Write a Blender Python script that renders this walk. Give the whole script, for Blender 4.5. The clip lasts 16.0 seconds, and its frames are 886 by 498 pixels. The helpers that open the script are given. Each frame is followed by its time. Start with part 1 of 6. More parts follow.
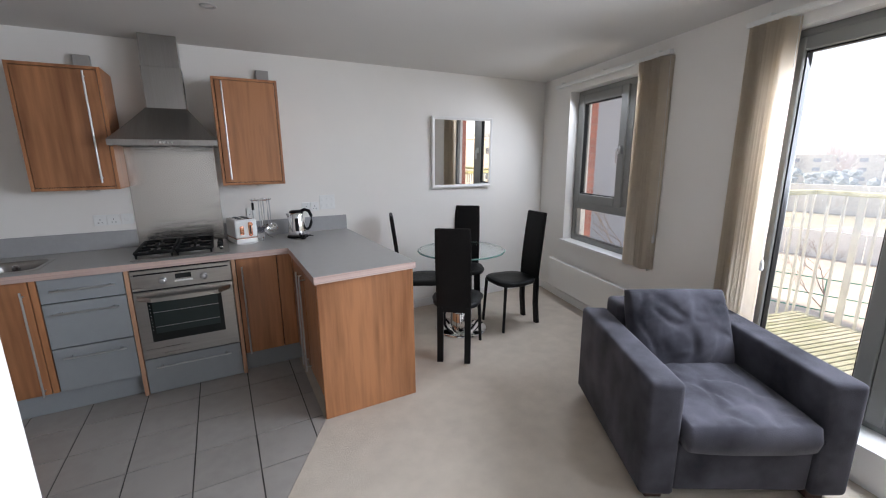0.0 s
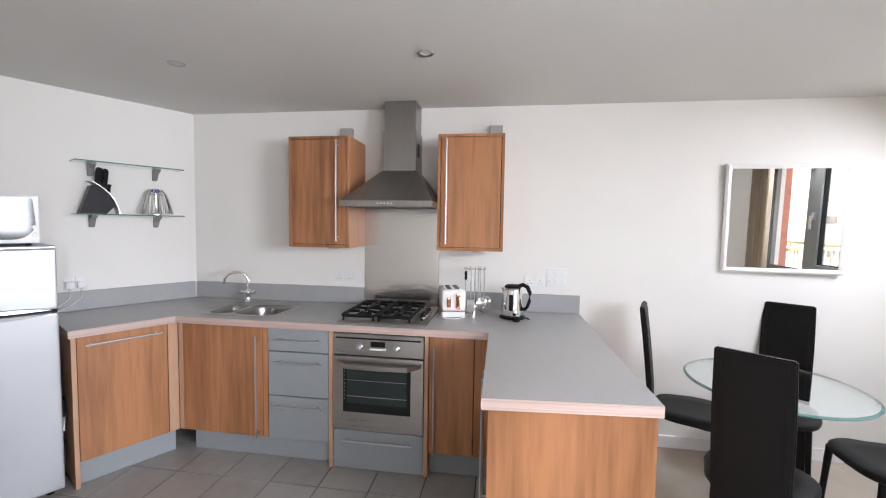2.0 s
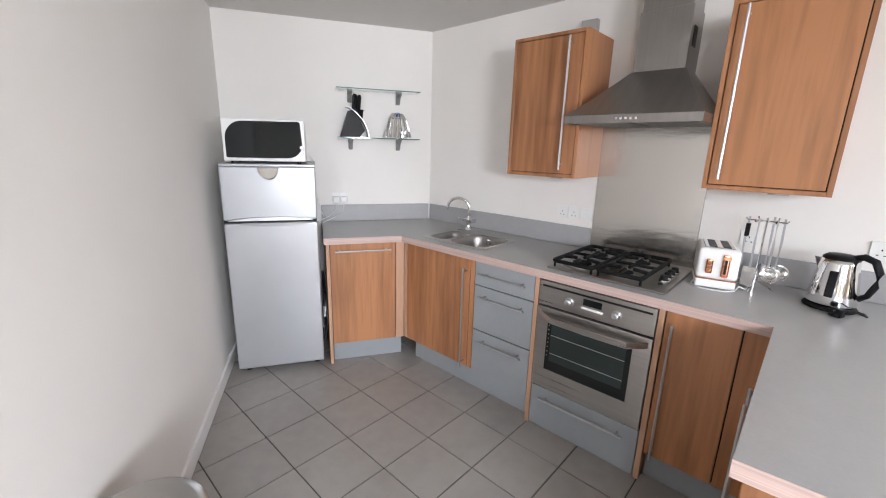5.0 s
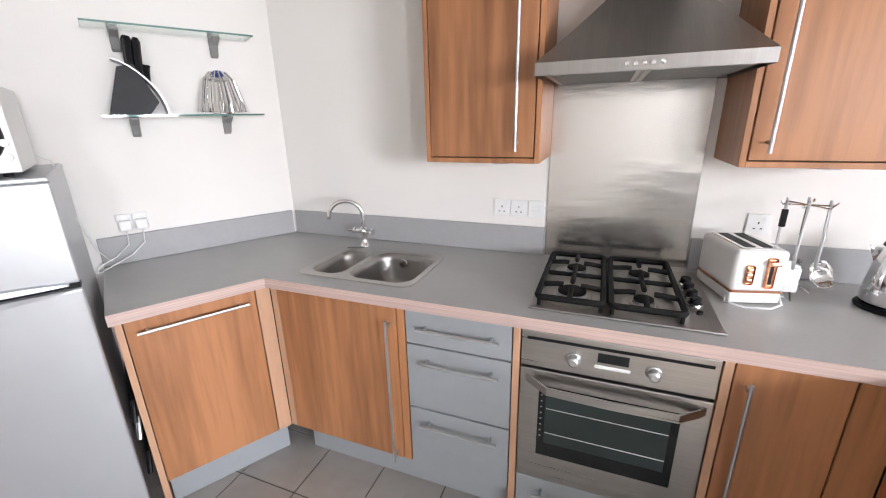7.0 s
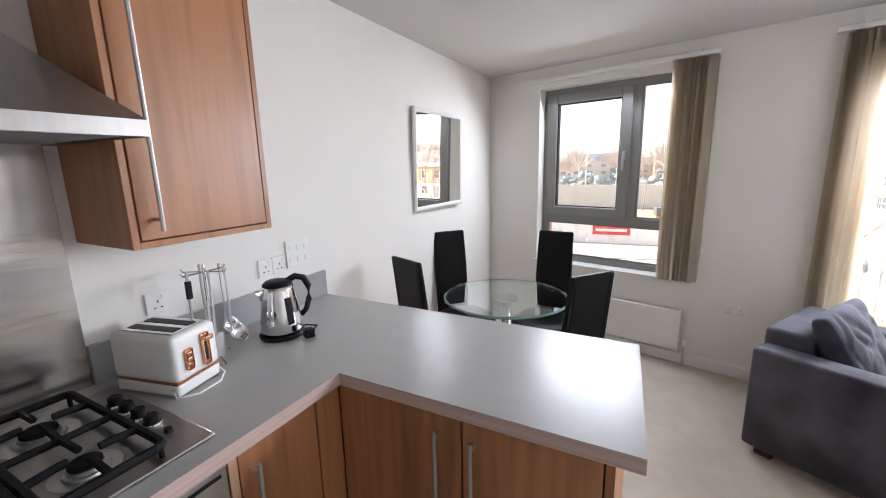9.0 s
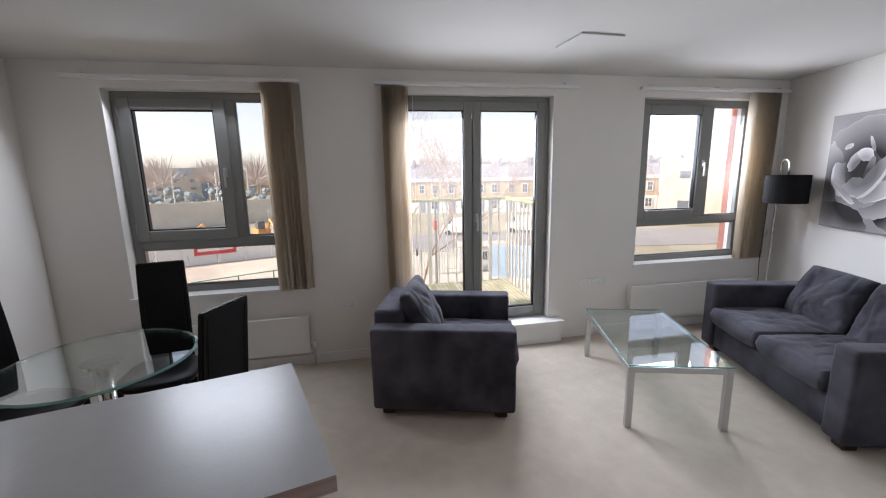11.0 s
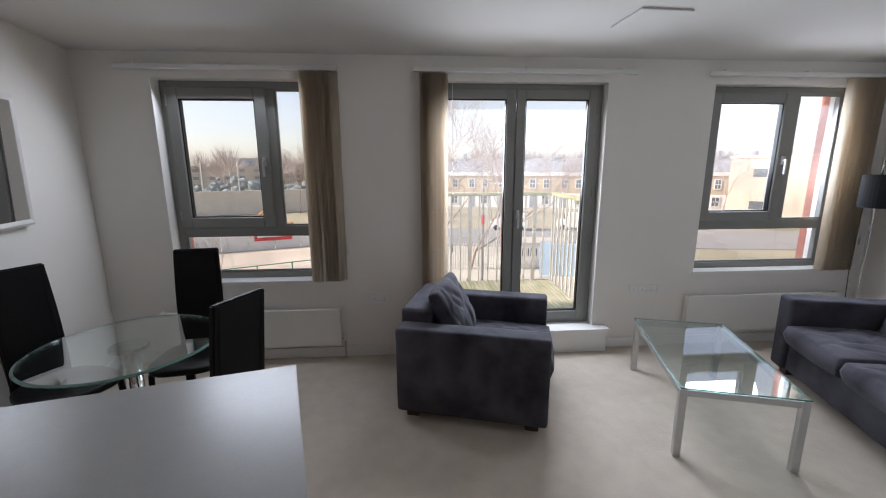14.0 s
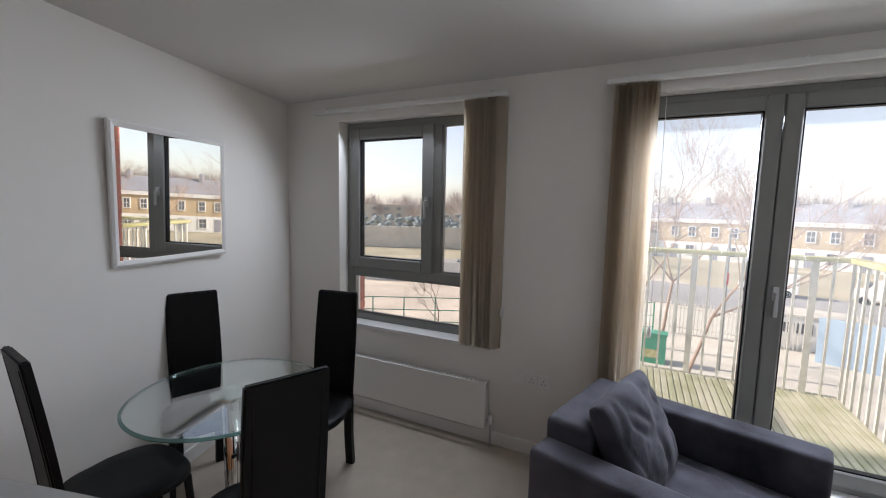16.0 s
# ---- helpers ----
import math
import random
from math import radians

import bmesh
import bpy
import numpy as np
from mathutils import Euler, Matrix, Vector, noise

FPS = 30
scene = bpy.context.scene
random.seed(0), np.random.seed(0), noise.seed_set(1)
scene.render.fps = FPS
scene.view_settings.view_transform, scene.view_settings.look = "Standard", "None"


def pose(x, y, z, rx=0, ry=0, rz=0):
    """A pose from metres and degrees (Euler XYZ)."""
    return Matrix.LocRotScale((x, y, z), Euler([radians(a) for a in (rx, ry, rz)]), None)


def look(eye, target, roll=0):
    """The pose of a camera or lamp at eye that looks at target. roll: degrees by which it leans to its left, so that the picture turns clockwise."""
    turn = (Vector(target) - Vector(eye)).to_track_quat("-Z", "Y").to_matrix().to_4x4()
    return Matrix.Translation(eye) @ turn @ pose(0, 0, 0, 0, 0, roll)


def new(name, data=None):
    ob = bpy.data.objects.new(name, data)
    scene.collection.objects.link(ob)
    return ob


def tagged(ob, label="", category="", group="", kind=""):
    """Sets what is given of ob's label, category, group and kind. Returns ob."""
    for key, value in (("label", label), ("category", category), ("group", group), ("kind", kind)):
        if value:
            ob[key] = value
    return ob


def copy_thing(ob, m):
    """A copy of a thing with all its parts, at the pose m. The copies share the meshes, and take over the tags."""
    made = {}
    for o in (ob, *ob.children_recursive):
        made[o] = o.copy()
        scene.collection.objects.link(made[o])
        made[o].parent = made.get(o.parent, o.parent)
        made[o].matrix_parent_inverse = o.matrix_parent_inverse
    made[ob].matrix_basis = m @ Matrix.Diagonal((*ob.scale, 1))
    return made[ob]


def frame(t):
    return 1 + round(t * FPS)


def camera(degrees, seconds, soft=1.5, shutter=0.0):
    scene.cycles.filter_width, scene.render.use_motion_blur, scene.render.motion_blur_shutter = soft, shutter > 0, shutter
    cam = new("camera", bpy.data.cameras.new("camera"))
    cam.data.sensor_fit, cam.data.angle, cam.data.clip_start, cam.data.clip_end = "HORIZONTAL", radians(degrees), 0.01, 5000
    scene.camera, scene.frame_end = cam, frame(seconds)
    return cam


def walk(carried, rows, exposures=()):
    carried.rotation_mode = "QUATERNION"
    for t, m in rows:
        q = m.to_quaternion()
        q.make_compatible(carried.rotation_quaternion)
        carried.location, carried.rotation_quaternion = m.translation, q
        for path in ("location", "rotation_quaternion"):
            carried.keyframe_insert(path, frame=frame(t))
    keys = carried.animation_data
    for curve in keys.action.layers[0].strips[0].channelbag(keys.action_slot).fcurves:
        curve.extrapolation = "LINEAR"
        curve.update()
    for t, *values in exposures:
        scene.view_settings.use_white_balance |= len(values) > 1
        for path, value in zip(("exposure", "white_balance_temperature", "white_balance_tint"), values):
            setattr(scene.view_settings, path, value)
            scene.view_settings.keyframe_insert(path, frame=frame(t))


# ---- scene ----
cam = camera(95.2, 16.0, 1.1)
PATH = [
    (0, (1.995, -3.712, 1.525), (2.93, -1.998, 1.095), -0.5),
    (0.5, (2.092, -3.519, 1.532), (2.864, -1.705, 1.194), -0.9),
    (1, (2.232, -3.34, 1.517), (2.73, -1.417, 1.285), -0.8),
    (1.5, (2.392, -3.166, 1.536), (2.533, -1.177, 1.374), 0.0),
    (2, (2.445, -2.941, 1.519), (2.157, -0.965, 1.402), 0.9),
    (2.5, (2.455, -2.759, 1.533), (1.75, -0.892, 1.396), 1.8),
    (3, (2.539, -2.65, 1.541), (1.501, -0.956, 1.312), 2.4),
    (3.5, (2.588, -2.613, 1.521), (1.391, -1.065, 1.11), 2.6),
    (4, (2.612, -2.58, 1.504), (1.364, -1.112, 0.965), 2.3),
    (4.5, (2.575, -2.54, 1.507), (1.279, -1.105, 0.999), 1.8),
    (4.7, (2.519, -2.508, 1.503), (1.203, -1.083, 1.014), 1.5),
    (6.8, (1.70, -1.872, 1.492), (0.805, -0.178, 0.924), -0.8),
    (7, (1.635, -1.819, 1.515), (0.936, -0.048, 0.904), -1.3),
    (7.5, (1.553, -1.664, 1.525), (1.479, 0.242, 0.926), -1.3),
    (8, (1.532, -1.562, 1.538), (2.195, 0.254, 1.026), -1.3),
    (8.5, (1.469, -1.501, 1.54), (2.792, -0.067, 1.099), -1.7),
    (9, (1.493, -1.515, 1.553), (3.219, -0.588, 1.151), -1.3),
    (9.5, (1.551, -1.516, 1.553), (3.483, -1.143, 1.191), -0.9),
    (10, (1.565, -1.425, 1.565), (3.531, -1.531, 1.215), -0.9),
    (10.2, (1.565, -1.394, 1.566), (3.516, -1.674, 1.223), -1.0),
    (12.3, (1.525, -1.541, 1.569), (3.113, -2.67, 1.117), -0.5),
    (12.5, (1.519, -1.55, 1.558), (3.121, -2.649, 1.083), -0.4),
    (13, (1.547, -1.566, 1.553), (3.219, -2.542, 1.051), -0.2),
    (13.5, (1.579, -1.579, 1.561), (3.355, -2.369, 1.088), -0.2),
    (14, (1.672, -1.584, 1.558), (3.54, -2.175, 1.159), -0.2),
    (14.5, (1.852, -1.623, 1.567), (3.792, -1.997, 1.258), -0.3),
    (15, (2.041, -1.697, 1.556), (4.022, -1.817, 1.307), -0.1),
    (15.5, (2.199, -1.892, 1.57), (4.182, -1.744, 1.357), 0.4),
    (16, (2.351, -1.97, 1.569), (4.295, -1.545, 1.362), 1.2),
]
EXPOSURES = [(0, 1.12, 6600, 18), (1.0, 1.68, 6750, 20), (1.5, 1.87, 6800, 20), (2.5, 1.98, 6900, 20), (3.5, 2.0, 6950, 20), (4.7, 2.02, 6950, 20), (7, 2.4, 7050, 21), (8, 2.25, 6950, 20), (9, 1.7, 6750, 19), (10, 1.08, 6700, 20), (12.5, 0.45, 6600, 20), (14, 0.45, 6600, 19), (16, 0.46, 6600, 18)]
walk(cam, [(t, look(eye, target, roll)) for t, eye, target, roll in PATH], EXPOSURES)

# ---------- light ----------
world = bpy.data.worlds.new("sky")
scene.world = world
world.use_nodes = True
wn = world.node_tree.nodes
sky = wn.new("ShaderNodeTexSky")
sky.sky_type = "NISHITA"
sky.sun_disc = False
sky.sun_elevation = radians(34)
sky.sun_rotation = radians(8)
sky.dust_density = 1.0
sky.air_density = 1.0
wn["Background"].inputs["Strength"].default_value = 0.15
pale = wn.new("ShaderNodeHueSaturation")
pale.inputs["Saturation"].default_value = 0.55
world.node_tree.links.new(sky.outputs["Color"], pale.inputs["Color"])
world.node_tree.links.new(pale.outputs["Color"], wn["Background"].inputs["Color"])

SLOPE = math.degrees(math.atan(0.24))
KITCHEN = Matrix.Identity(4)
LOUNGE = pose(0, 0, 0, 0, 0, -30)                  # lounge, hall and left kitchen wall
FACADE = pose(5.36, 0, 0, 0, 0, -90 - SLOPE)       # x along the window wall, y outwards

sun = new("sun", bpy.data.lights.new("sun", "SUN"))
sun.data.energy, sun.data.angle, sun.data.color = 5.0, radians(2), (1.0, 0.92, 0.80)
sun.matrix_world = look((0, 0, 0), (-0.14, -0.99, -0.67))

SKY_LIGHT = (0.77, 0.89, 1.0)
for s0, s1, z0, z1, watts in ((2.62, 3.84, 1.25, 2.1, 40), (4.86, 5.96, 1.45, 2.10, 29)):
    lamp = new("window_light", bpy.data.lights.new("window_light", "AREA"))
    lamp.data.shape, lamp.data.size, lamp.data.size_y = "RECTANGLE", s1 - s0, z1 - z0
    lamp.data.energy, lamp.data.color = watts, SKY_LIGHT
    lamp.matrix_world = FACADE @ pose((s0 + s1) / 2, 0.30, (z0 + z1) / 2, -90, 0, 0) @ pose(0, 0, 0, 30, 0, 0)
    lamp.data.spread = radians(150)
lamp = new("window_light", bpy.data.lights.new("window_light", "AREA"))
lamp.data.shape, lamp.data.size, lamp.data.size_y = "RECTANGLE", 0.86, 0.07
lamp.data.energy, lamp.data.color = 7.0, SKY_LIGHT
lamp.matrix_world = FACADE @ pose(1.06, 0.035, 2.15, -90, 0, 0) @ pose(0, 0, 0, 46, 0, 0)
lamp.data.spread = radians(140)


# ---------- materials ----------
def mat(name, color, rough=0.5, metal=0.0, vary=0.0, scale=8.0, stretch=(1, 1, 1), bump=0.0, bump_scale=120.0, second=None, spec=0.5, coat=0.0, island=False, rvar=0.07):
    m = bpy.data.materials.new(name)
    m.use_nodes = True
    nt = m.node_tree
    n, l = nt.nodes, nt.links
    b = n["Principled BSDF"]
    b.inputs["Base Color"].default_value = (*color, 1)
    b.inputs["Roughness"].default_value = rough
    b.inputs["Metallic"].default_value = metal
    b.inputs["Specular IOR Level"].default_value = spec
    b.inputs["Coat Weight"].default_value = coat
    tc = n.new("ShaderNodeTexCoord")
    mp = n.new("ShaderNodeMapping")
    mp.inputs["Scale"].default_value = stretch
    l.new(tc.outputs["Object"], mp.inputs["Vector"])
    if vary or second:
        t1 = n.new("ShaderNodeTexNoise")
        t1.inputs["Scale"].default_value = scale
        t1.inputs["Detail"].default_value = 6
        l.new(mp.outputs["Vector"], t1.inputs["Vector"])
        t2 = n.new("ShaderNodeTexNoise")
        t2.inputs["Scale"].default_value = scale * 0.17
        t2.inputs["Detail"].default_value = 3
        l.new(mp.outputs["Vector"], t2.inputs["Vector"])
        mixn = n.new("ShaderNodeMath")
        mixn.operation = "ADD"
        l.new(t1.outputs["Fac"], mixn.inputs[0])
        l.new(t2.outputs["Fac"], mixn.inputs[1])
        half = n.new("ShaderNodeMath")
        half.operation = "MULTIPLY"
        half.inputs[1].default_value = 0.5
        l.new(mixn.outputs[0], half.inputs[0])
        src = half.outputs[0]
        if island:
            info = n.new("ShaderNodeObjectInfo")
            sc = n.new("ShaderNodeMath")
            sc.operation = "MULTIPLY_ADD"
            sc.inputs[1].default_value = 0.16
            l.new(info.outputs["Random"], sc.inputs[0])
            l.new(src, sc.inputs[2])
            src = sc.outputs[0]
        ramp = n.new("ShaderNodeValToRGB")
        ramp.color_ramp.elements[0].position, ramp.color_ramp.elements[1].position = 0.34, 0.68
        c2 = second or color
        ramp.color_ramp.elements[0].color = (*[c * (1 - vary) for c in c2], 1)
        ramp.color_ramp.elements[1].color = (*[min(1, c * (1 + vary)) for c in color], 1)
        l.new(src, ramp.inputs["Fac"])
        l.new(ramp.outputs["Color"], b.inputs["Base Color"])
        rr = n.new("ShaderNodeMapRange")
        rr.inputs["To Min"].default_value, rr.inputs["To Max"].default_value = max(0.02, rough - rvar), min(1, rough + rvar)
        l.new(t2.outputs["Fac"], rr.inputs["Value"])
        l.new(rr.outputs["Result"], b.inputs["Roughness"])
    if bump:
        t3 = n.new("ShaderNodeTexNoise")
        t3.inputs["Scale"].default_value = bump_scale
        t3.inputs["Detail"].default_value = 4
        l.new(mp.outputs["Vector"], t3.inputs["Vector"])
        bn = n.new("ShaderNodeBump")
        bn.inputs["Strength"].default_value = bump
        bn.inputs["Distance"].default_value = 0.004
        l.new(t3.outputs["Fac"], bn.inputs["Height"])
        l.new(bn.outputs["Normal"], b.inputs["Normal"])
    return m


def clear_glass(name, tint, gloss_rough=0.0, ior=1.45, milk=0.0, veil=0.0):
    m = bpy.data.materials.new(name)
    m.use_nodes = True
    nt = m.node_tree
    n, l = nt.nodes, nt.links
    n.remove(n["Principled BSDF"])
    tr, gl, fr, mx = n.new("ShaderNodeBsdfTransparent"), n.new("ShaderNodeBsdfGlossy"), n.new("ShaderNodeLayerWeight"), n.new("ShaderNodeMixShader")
    fr.inputs["Blend"].default_value = 0.5
    rise, lift = n.new("ShaderNodeMath"), n.new("ShaderNodeMath")
    rise.operation, lift.operation = "POWER", "MULTIPLY_ADD"
    rise.inputs[1].default_value, lift.inputs[1].default_value = 5.0, 0.9
    lift.inputs[2].default_value = ((ior - 1) / (ior + 1)) ** 2
    l.new(fr.outputs["Facing"], rise.inputs[0])
    l.new(rise.outputs[0], lift.inputs[0])
    tr.inputs["Color"].default_value = (*tint, 1)
    gl.inputs["Roughness"].default_value = gloss_rough
    gl.inputs["Color"].default_value = (1, 1, 1, 1)
    l.new(lift.outputs[0], mx.inputs[0])
    under = tr.outputs[0]
    if milk:
        df, m2 = n.new("ShaderNodeBsdfDiffuse"), n.new("ShaderNodeMixShader")
        df.inputs["Color"].default_value = (*tint, 1)
        m2.inputs[0].default_value = milk
        l.new(tr.outputs[0], m2.inputs[1])
        l.new(df.outputs[0], m2.inputs[2])
        under = m2.outputs[0]
    # A translucent share glows pale when lit, imitating haze and glare.
    if veil:
        tl, m3 = n.new("ShaderNodeBsdfTranslucent"), n.new("ShaderNodeMixShader")
        m3.inputs[0].default_value = veil
        l.new(under, m3.inputs[1])
        l.new(tl.outputs[0], m3.inputs[2])
        under = m3.outputs[0]
    l.new(under, mx.inputs[1])
    l.new(gl.outputs[0], mx.inputs[2])
    l.new(mx.outputs[0], n["Material Output"].inputs["Surface"])
    return m


def backlit(m, amount):
    """Lets some light through a thin cloth."""
    nt = m.node_tree
    n, l = nt.nodes, nt.links
    tl, mx = n.new("ShaderNodeBsdfTranslucent"), n.new("ShaderNodeMixShader")
    tl.inputs["Color"].default_value = n["Principled BSDF"].inputs["Base Color"].default_value
    mx.inputs[0].default_value = amount
    l.new(n["Principled BSDF"].outputs[0], mx.inputs[1])
    l.new(tl.outputs[0], mx.inputs[2])
    l.new(mx.outputs[0], n["Material Output"].inputs["Surface"])


PAINT = mat("white_wall_paint", (0.83, 0.805, 0.765), 0.75, vary=0.02, scale=3, bump=0.12, bump_scale=160, spec=0.25)
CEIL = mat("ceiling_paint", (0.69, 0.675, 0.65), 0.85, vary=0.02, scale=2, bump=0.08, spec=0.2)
GLOSSW = mat("white_gloss_paint", (0.82, 0.81, 0.79), 0.3, vary=0.015, scale=5)
WHITE = mat("white_plastic", (0.82, 0.82, 0.80), 0.35, vary=0.015, scale=9)
ENAMEL = mat("white_radiator_enamel", (0.80, 0.79, 0.76), 0.35, vary=0.015, scale=4)
CARPET = mat("beige_carpet", (0.57, 0.50, 0.42), 0.98, vary=0.05, scale=9, second=(0.52, 0.453, 0.378), bump=0.9, bump_scale=420, spec=0.05)
TILE = mat("grey_floor_tile", (0.30, 0.28, 0.26), 0.38, vary=0.10, scale=14, bump=0.08, bump_scale=60, island=True)
GROUT = mat("dark_grout", (0.075, 0.07, 0.066), 0.9, vary=0.15, scale=40)
WOOD = mat("walnut_veneer", (0.41, 0.18, 0.08), 0.38, vary=0.13, scale=5, stretch=(7, 7, 0.5), second=(0.225, 0.088, 0.036), bump=0.05, bump_scale=50, island=True)
WOODEDGE = mat("light_wood_edging", (0.50, 0.29, 0.18), 0.45, vary=0.08, scale=20, stretch=(3, 3, 0.6))
STONE = mat("grey_laminate_worktop", (0.355, 0.35, 0.34), 0.30, vary=0.04, scale=90, spec=0.6, rvar=0.0)
PLYEDGE = mat("pinkish_striped_worktop_edge", (0.55, 0.41, 0.36), 0.45, vary=0.16, scale=5, stretch=(0.3, 0.3, 60), second=(0.46, 0.33, 0.29))
UPST = mat("grey_upstand_laminate", (0.36, 0.36, 0.36), 0.32, vary=0.04, scale=40)
BLUEGREY = mat("blue_grey_drawer_laminate", (0.29, 0.31, 0.32), 0.38, vary=0.03, scale=30)
STEEL = mat("brushed_stainless_steel", (0.47, 0.455, 0.435), 0.30, 1.0, vary=0.08, scale=9, stretch=(1, 1, 40), bump=0.03, bump_scale=90)
STEELV = mat("brushed_steel_panel", (0.59, 0.57, 0.54), 0.22, 1.0, vary=0.05, scale=4, stretch=(0.5, 1, 2.2), rvar=0.04, bump=0.6, bump_scale=5)
STEELV.node_tree.nodes["Principled BSDF"].inputs["Anisotropic"].default_value = 0.5
# Hood steel, reused where shade or dark reflections go into the colour.
HOODST = mat("dark_brushed_hood_and_shade_steel", (0.34, 0.325, 0.31), 0.34, 1.0, vary=0.07, scale=9, stretch=(30, 1, 1), bump=0.03)
CHROME = mat("polished_chrome", (0.78, 0.78, 0.78), 0.08, 1.0, vary=0.02, scale=20)
SATIN = mat("satin_aluminium", (0.54, 0.545, 0.55), 0.42, 1.0, vary=0.04, scale=30)
SILVERP = mat("silver_painted_steel", (0.50, 0.515, 0.53), 0.36, 0.55, vary=0.04, scale=6)
BOXGREY = mat("aged_grey_plastic", (0.40, 0.385, 0.36), 0.5, vary=0.05, scale=20)
BLACK = mat("black_plastic", (0.009, 0.009, 0.010), 0.42, vary=0.2, scale=20, spec=0.18)
IRON = mat("black_cast_iron", (0.008, 0.008, 0.008), 0.6, vary=0.25, scale=60, bump=0.2, spec=0.14)
BLACKGLASS = mat("black_oven_glass", (0.010, 0.012, 0.012), 0.06, vary=0.1, scale=6, spec=0.35)
LEATHER = mat("black_bonded_leather", (0.006, 0.006, 0.0065), 0.45, vary=0.25, scale=30, bump=0.25, bump_scale=320, spec=0.2)
SUEDE = mat("charcoal_suede", (0.072, 0.070, 0.084), 0.95, vary=0.45, scale=5, second=(0.029, 0.0285, 0.036), bump=0.35, bump_scale=220, spec=0.12)
SUEDE.node_tree.nodes["Principled BSDF"].inputs["Sheen Weight"].default_value = 0.10
SUEDE.node_tree.nodes["Principled BSDF"].inputs["Sheen Roughness"].default_value = 0.4
DARKWOOD = mat("dark_mahogany_foot", (0.045, 0.018, 0.014), 0.4, vary=0.2, scale=20)
FRAMEG = mat("grey_window_frame_paint", (0.235, 0.235, 0.225), 0.45, vary=0.03, scale=20)
BLIND = mat("cream_blind_fabric", (0.84, 0.76, 0.65), 0.9, vary=0.06, scale=30, stretch=(1, 1, 0.3), bump=0.2, bump_scale=300, spec=0.1)
backlit(BLIND, 0.4)
COPPER = mat("copper_trim", (0.72, 0.36, 0.22), 0.2, 1.0, vary=0.04, scale=20)
RUBBER = mat("white_cable_rubber", (0.78, 0.78, 0.76), 0.5, vary=0.02)
MORTAR = mat("pinkish_mortar", (0.44, 0.27, 0.22), 0.95, vary=0.15, scale=30)
BRICK = mat("red_brick", (0.50, 0.19, 0.14), 0.9, vary=0.22, scale=14, bump=0.4, bump_scale=60, island=True)
DECK = mat("weathered_green_decking", (0.36, 0.34, 0.26), 0.9, vary=0.3, scale=5, second=(0.30, 0.33, 0.14), bump=0.4, bump_scale=60, island=True)
GALV = mat("pale_painted_railing", (0.66, 0.64, 0.57), 0.5, 0.0, vary=0.12, scale=12)
MOSSRAIL = mat("mossy_timber_handrail", (0.46, 0.42, 0.25), 0.85, vary=0.3, scale=12, second=(0.38, 0.37, 0.13), bump=0.4)
SHADE = mat("black_lampshade_fabric", (0.012, 0.012, 0.013), 0.85, vary=0.2, scale=60, bump=0.2, spec=0.15)
CERAMIC = mat("white_glazed_ceramic", (0.82, 0.83, 0.82), 0.07, vary=0.01, scale=8, coat=0.5)
MIRROR = mat("silvered_mirror", (0.92, 0.93, 0.92), 0.0, 1.0)
# The slight translucency washes out the view in place of real haze.
PANE = clear_glass("window_glass", (0.97, 0.98, 0.98), veil=0.017)
TABLEGLASS = clear_glass("clear_table_glass", (0.88, 0.94, 0.93), 0.0, 2.8)
GLASSRIM = clear_glass("green_glass_edge", (0.30, 0.52, 0.48), 0.05, 1.5, 0.35)
FROST = clear_glass("frosted_grey_glass", (0.55, 0.62, 0.62), 0.25, 1.5, 0.65)


# ---------- mesh helpers ----------
def finish(bm, material, smooth=False):
    me = bpy.data.meshes.new("mesh")
    bmesh.ops.recalc_face_normals(bm, faces=bm.faces)
    if smooth:
        for f in bm.faces:
            f.smooth = True
    bm.to_mesh(me)
    bm.free()
    for m in (material if isinstance(material, (list, tuple)) else [material]):
        me.materials.append(m)
    return me


def part(name, bm, material, parent=None, label="", smooth=False):
    ob = new(name, finish(bm, material, smooth))
    if parent:
        ob.parent = parent
    return tagged(ob, label) if label else ob


def thing(name, m, label, category, group="", kind=""):
    ob = new(name)
    ob.empty_display_size = 0.1
    ob.matrix_world = m
    return tagged(ob, label, category, group, kind)


def box(x0, x1, y0, y1, z0, z1, bev=0.0, seg=2, bm=None):
    own = bm is None or bev
    t = bmesh.new() if own else bm
    vs = [t.verts.new((x, y, z)) for z in (z0, z1) for y in (y0, y1) for x in (x0, x1)]
    for q in ((0, 2, 3, 1), (4, 5, 7, 6), (0, 1, 5, 4), (2, 6, 7, 3), (0, 4, 6, 2), (1, 3, 7, 5)):
        t.faces.new([vs[i] for i in q])
    if bev:
        bmesh.ops.recalc_face_normals(t, faces=t.faces)
        bmesh.ops.bevel(t, geom=t.edges[:], offset=bev, segments=seg, affect="EDGES", profile=0.6)
        if bm is not None:
            join(bm, t)
            return bm
    return t


def join(bm, other):
    me = bpy.data.meshes.new("tmp")
    other.to_mesh(me)
    other.free()
    bm.from_mesh(me)
    bpy.data.meshes.remove(me)
    return bm


def prism(pts, z0, z1, bev=0.0, bm=None):
    t = bmesh.new()
    lo = [t.verts.new((*p, z0)) for p in pts]
    hi = [t.verts.new((*p, z1)) for p in pts]
    k = len(pts)
    t.faces.new(lo[::-1])
    t.faces.new(hi)
    for i in range(k):
        t.faces.new((lo[i], lo[(i + 1) % k], hi[(i + 1) % k], hi[i]))
    if bev:
        bmesh.ops.recalc_face_normals(t, faces=t.faces)
        bmesh.ops.bevel(t, geom=t.edges[:], offset=bev, segments=2, affect="EDGES")
    return join(bm, t) if bm is not None else t


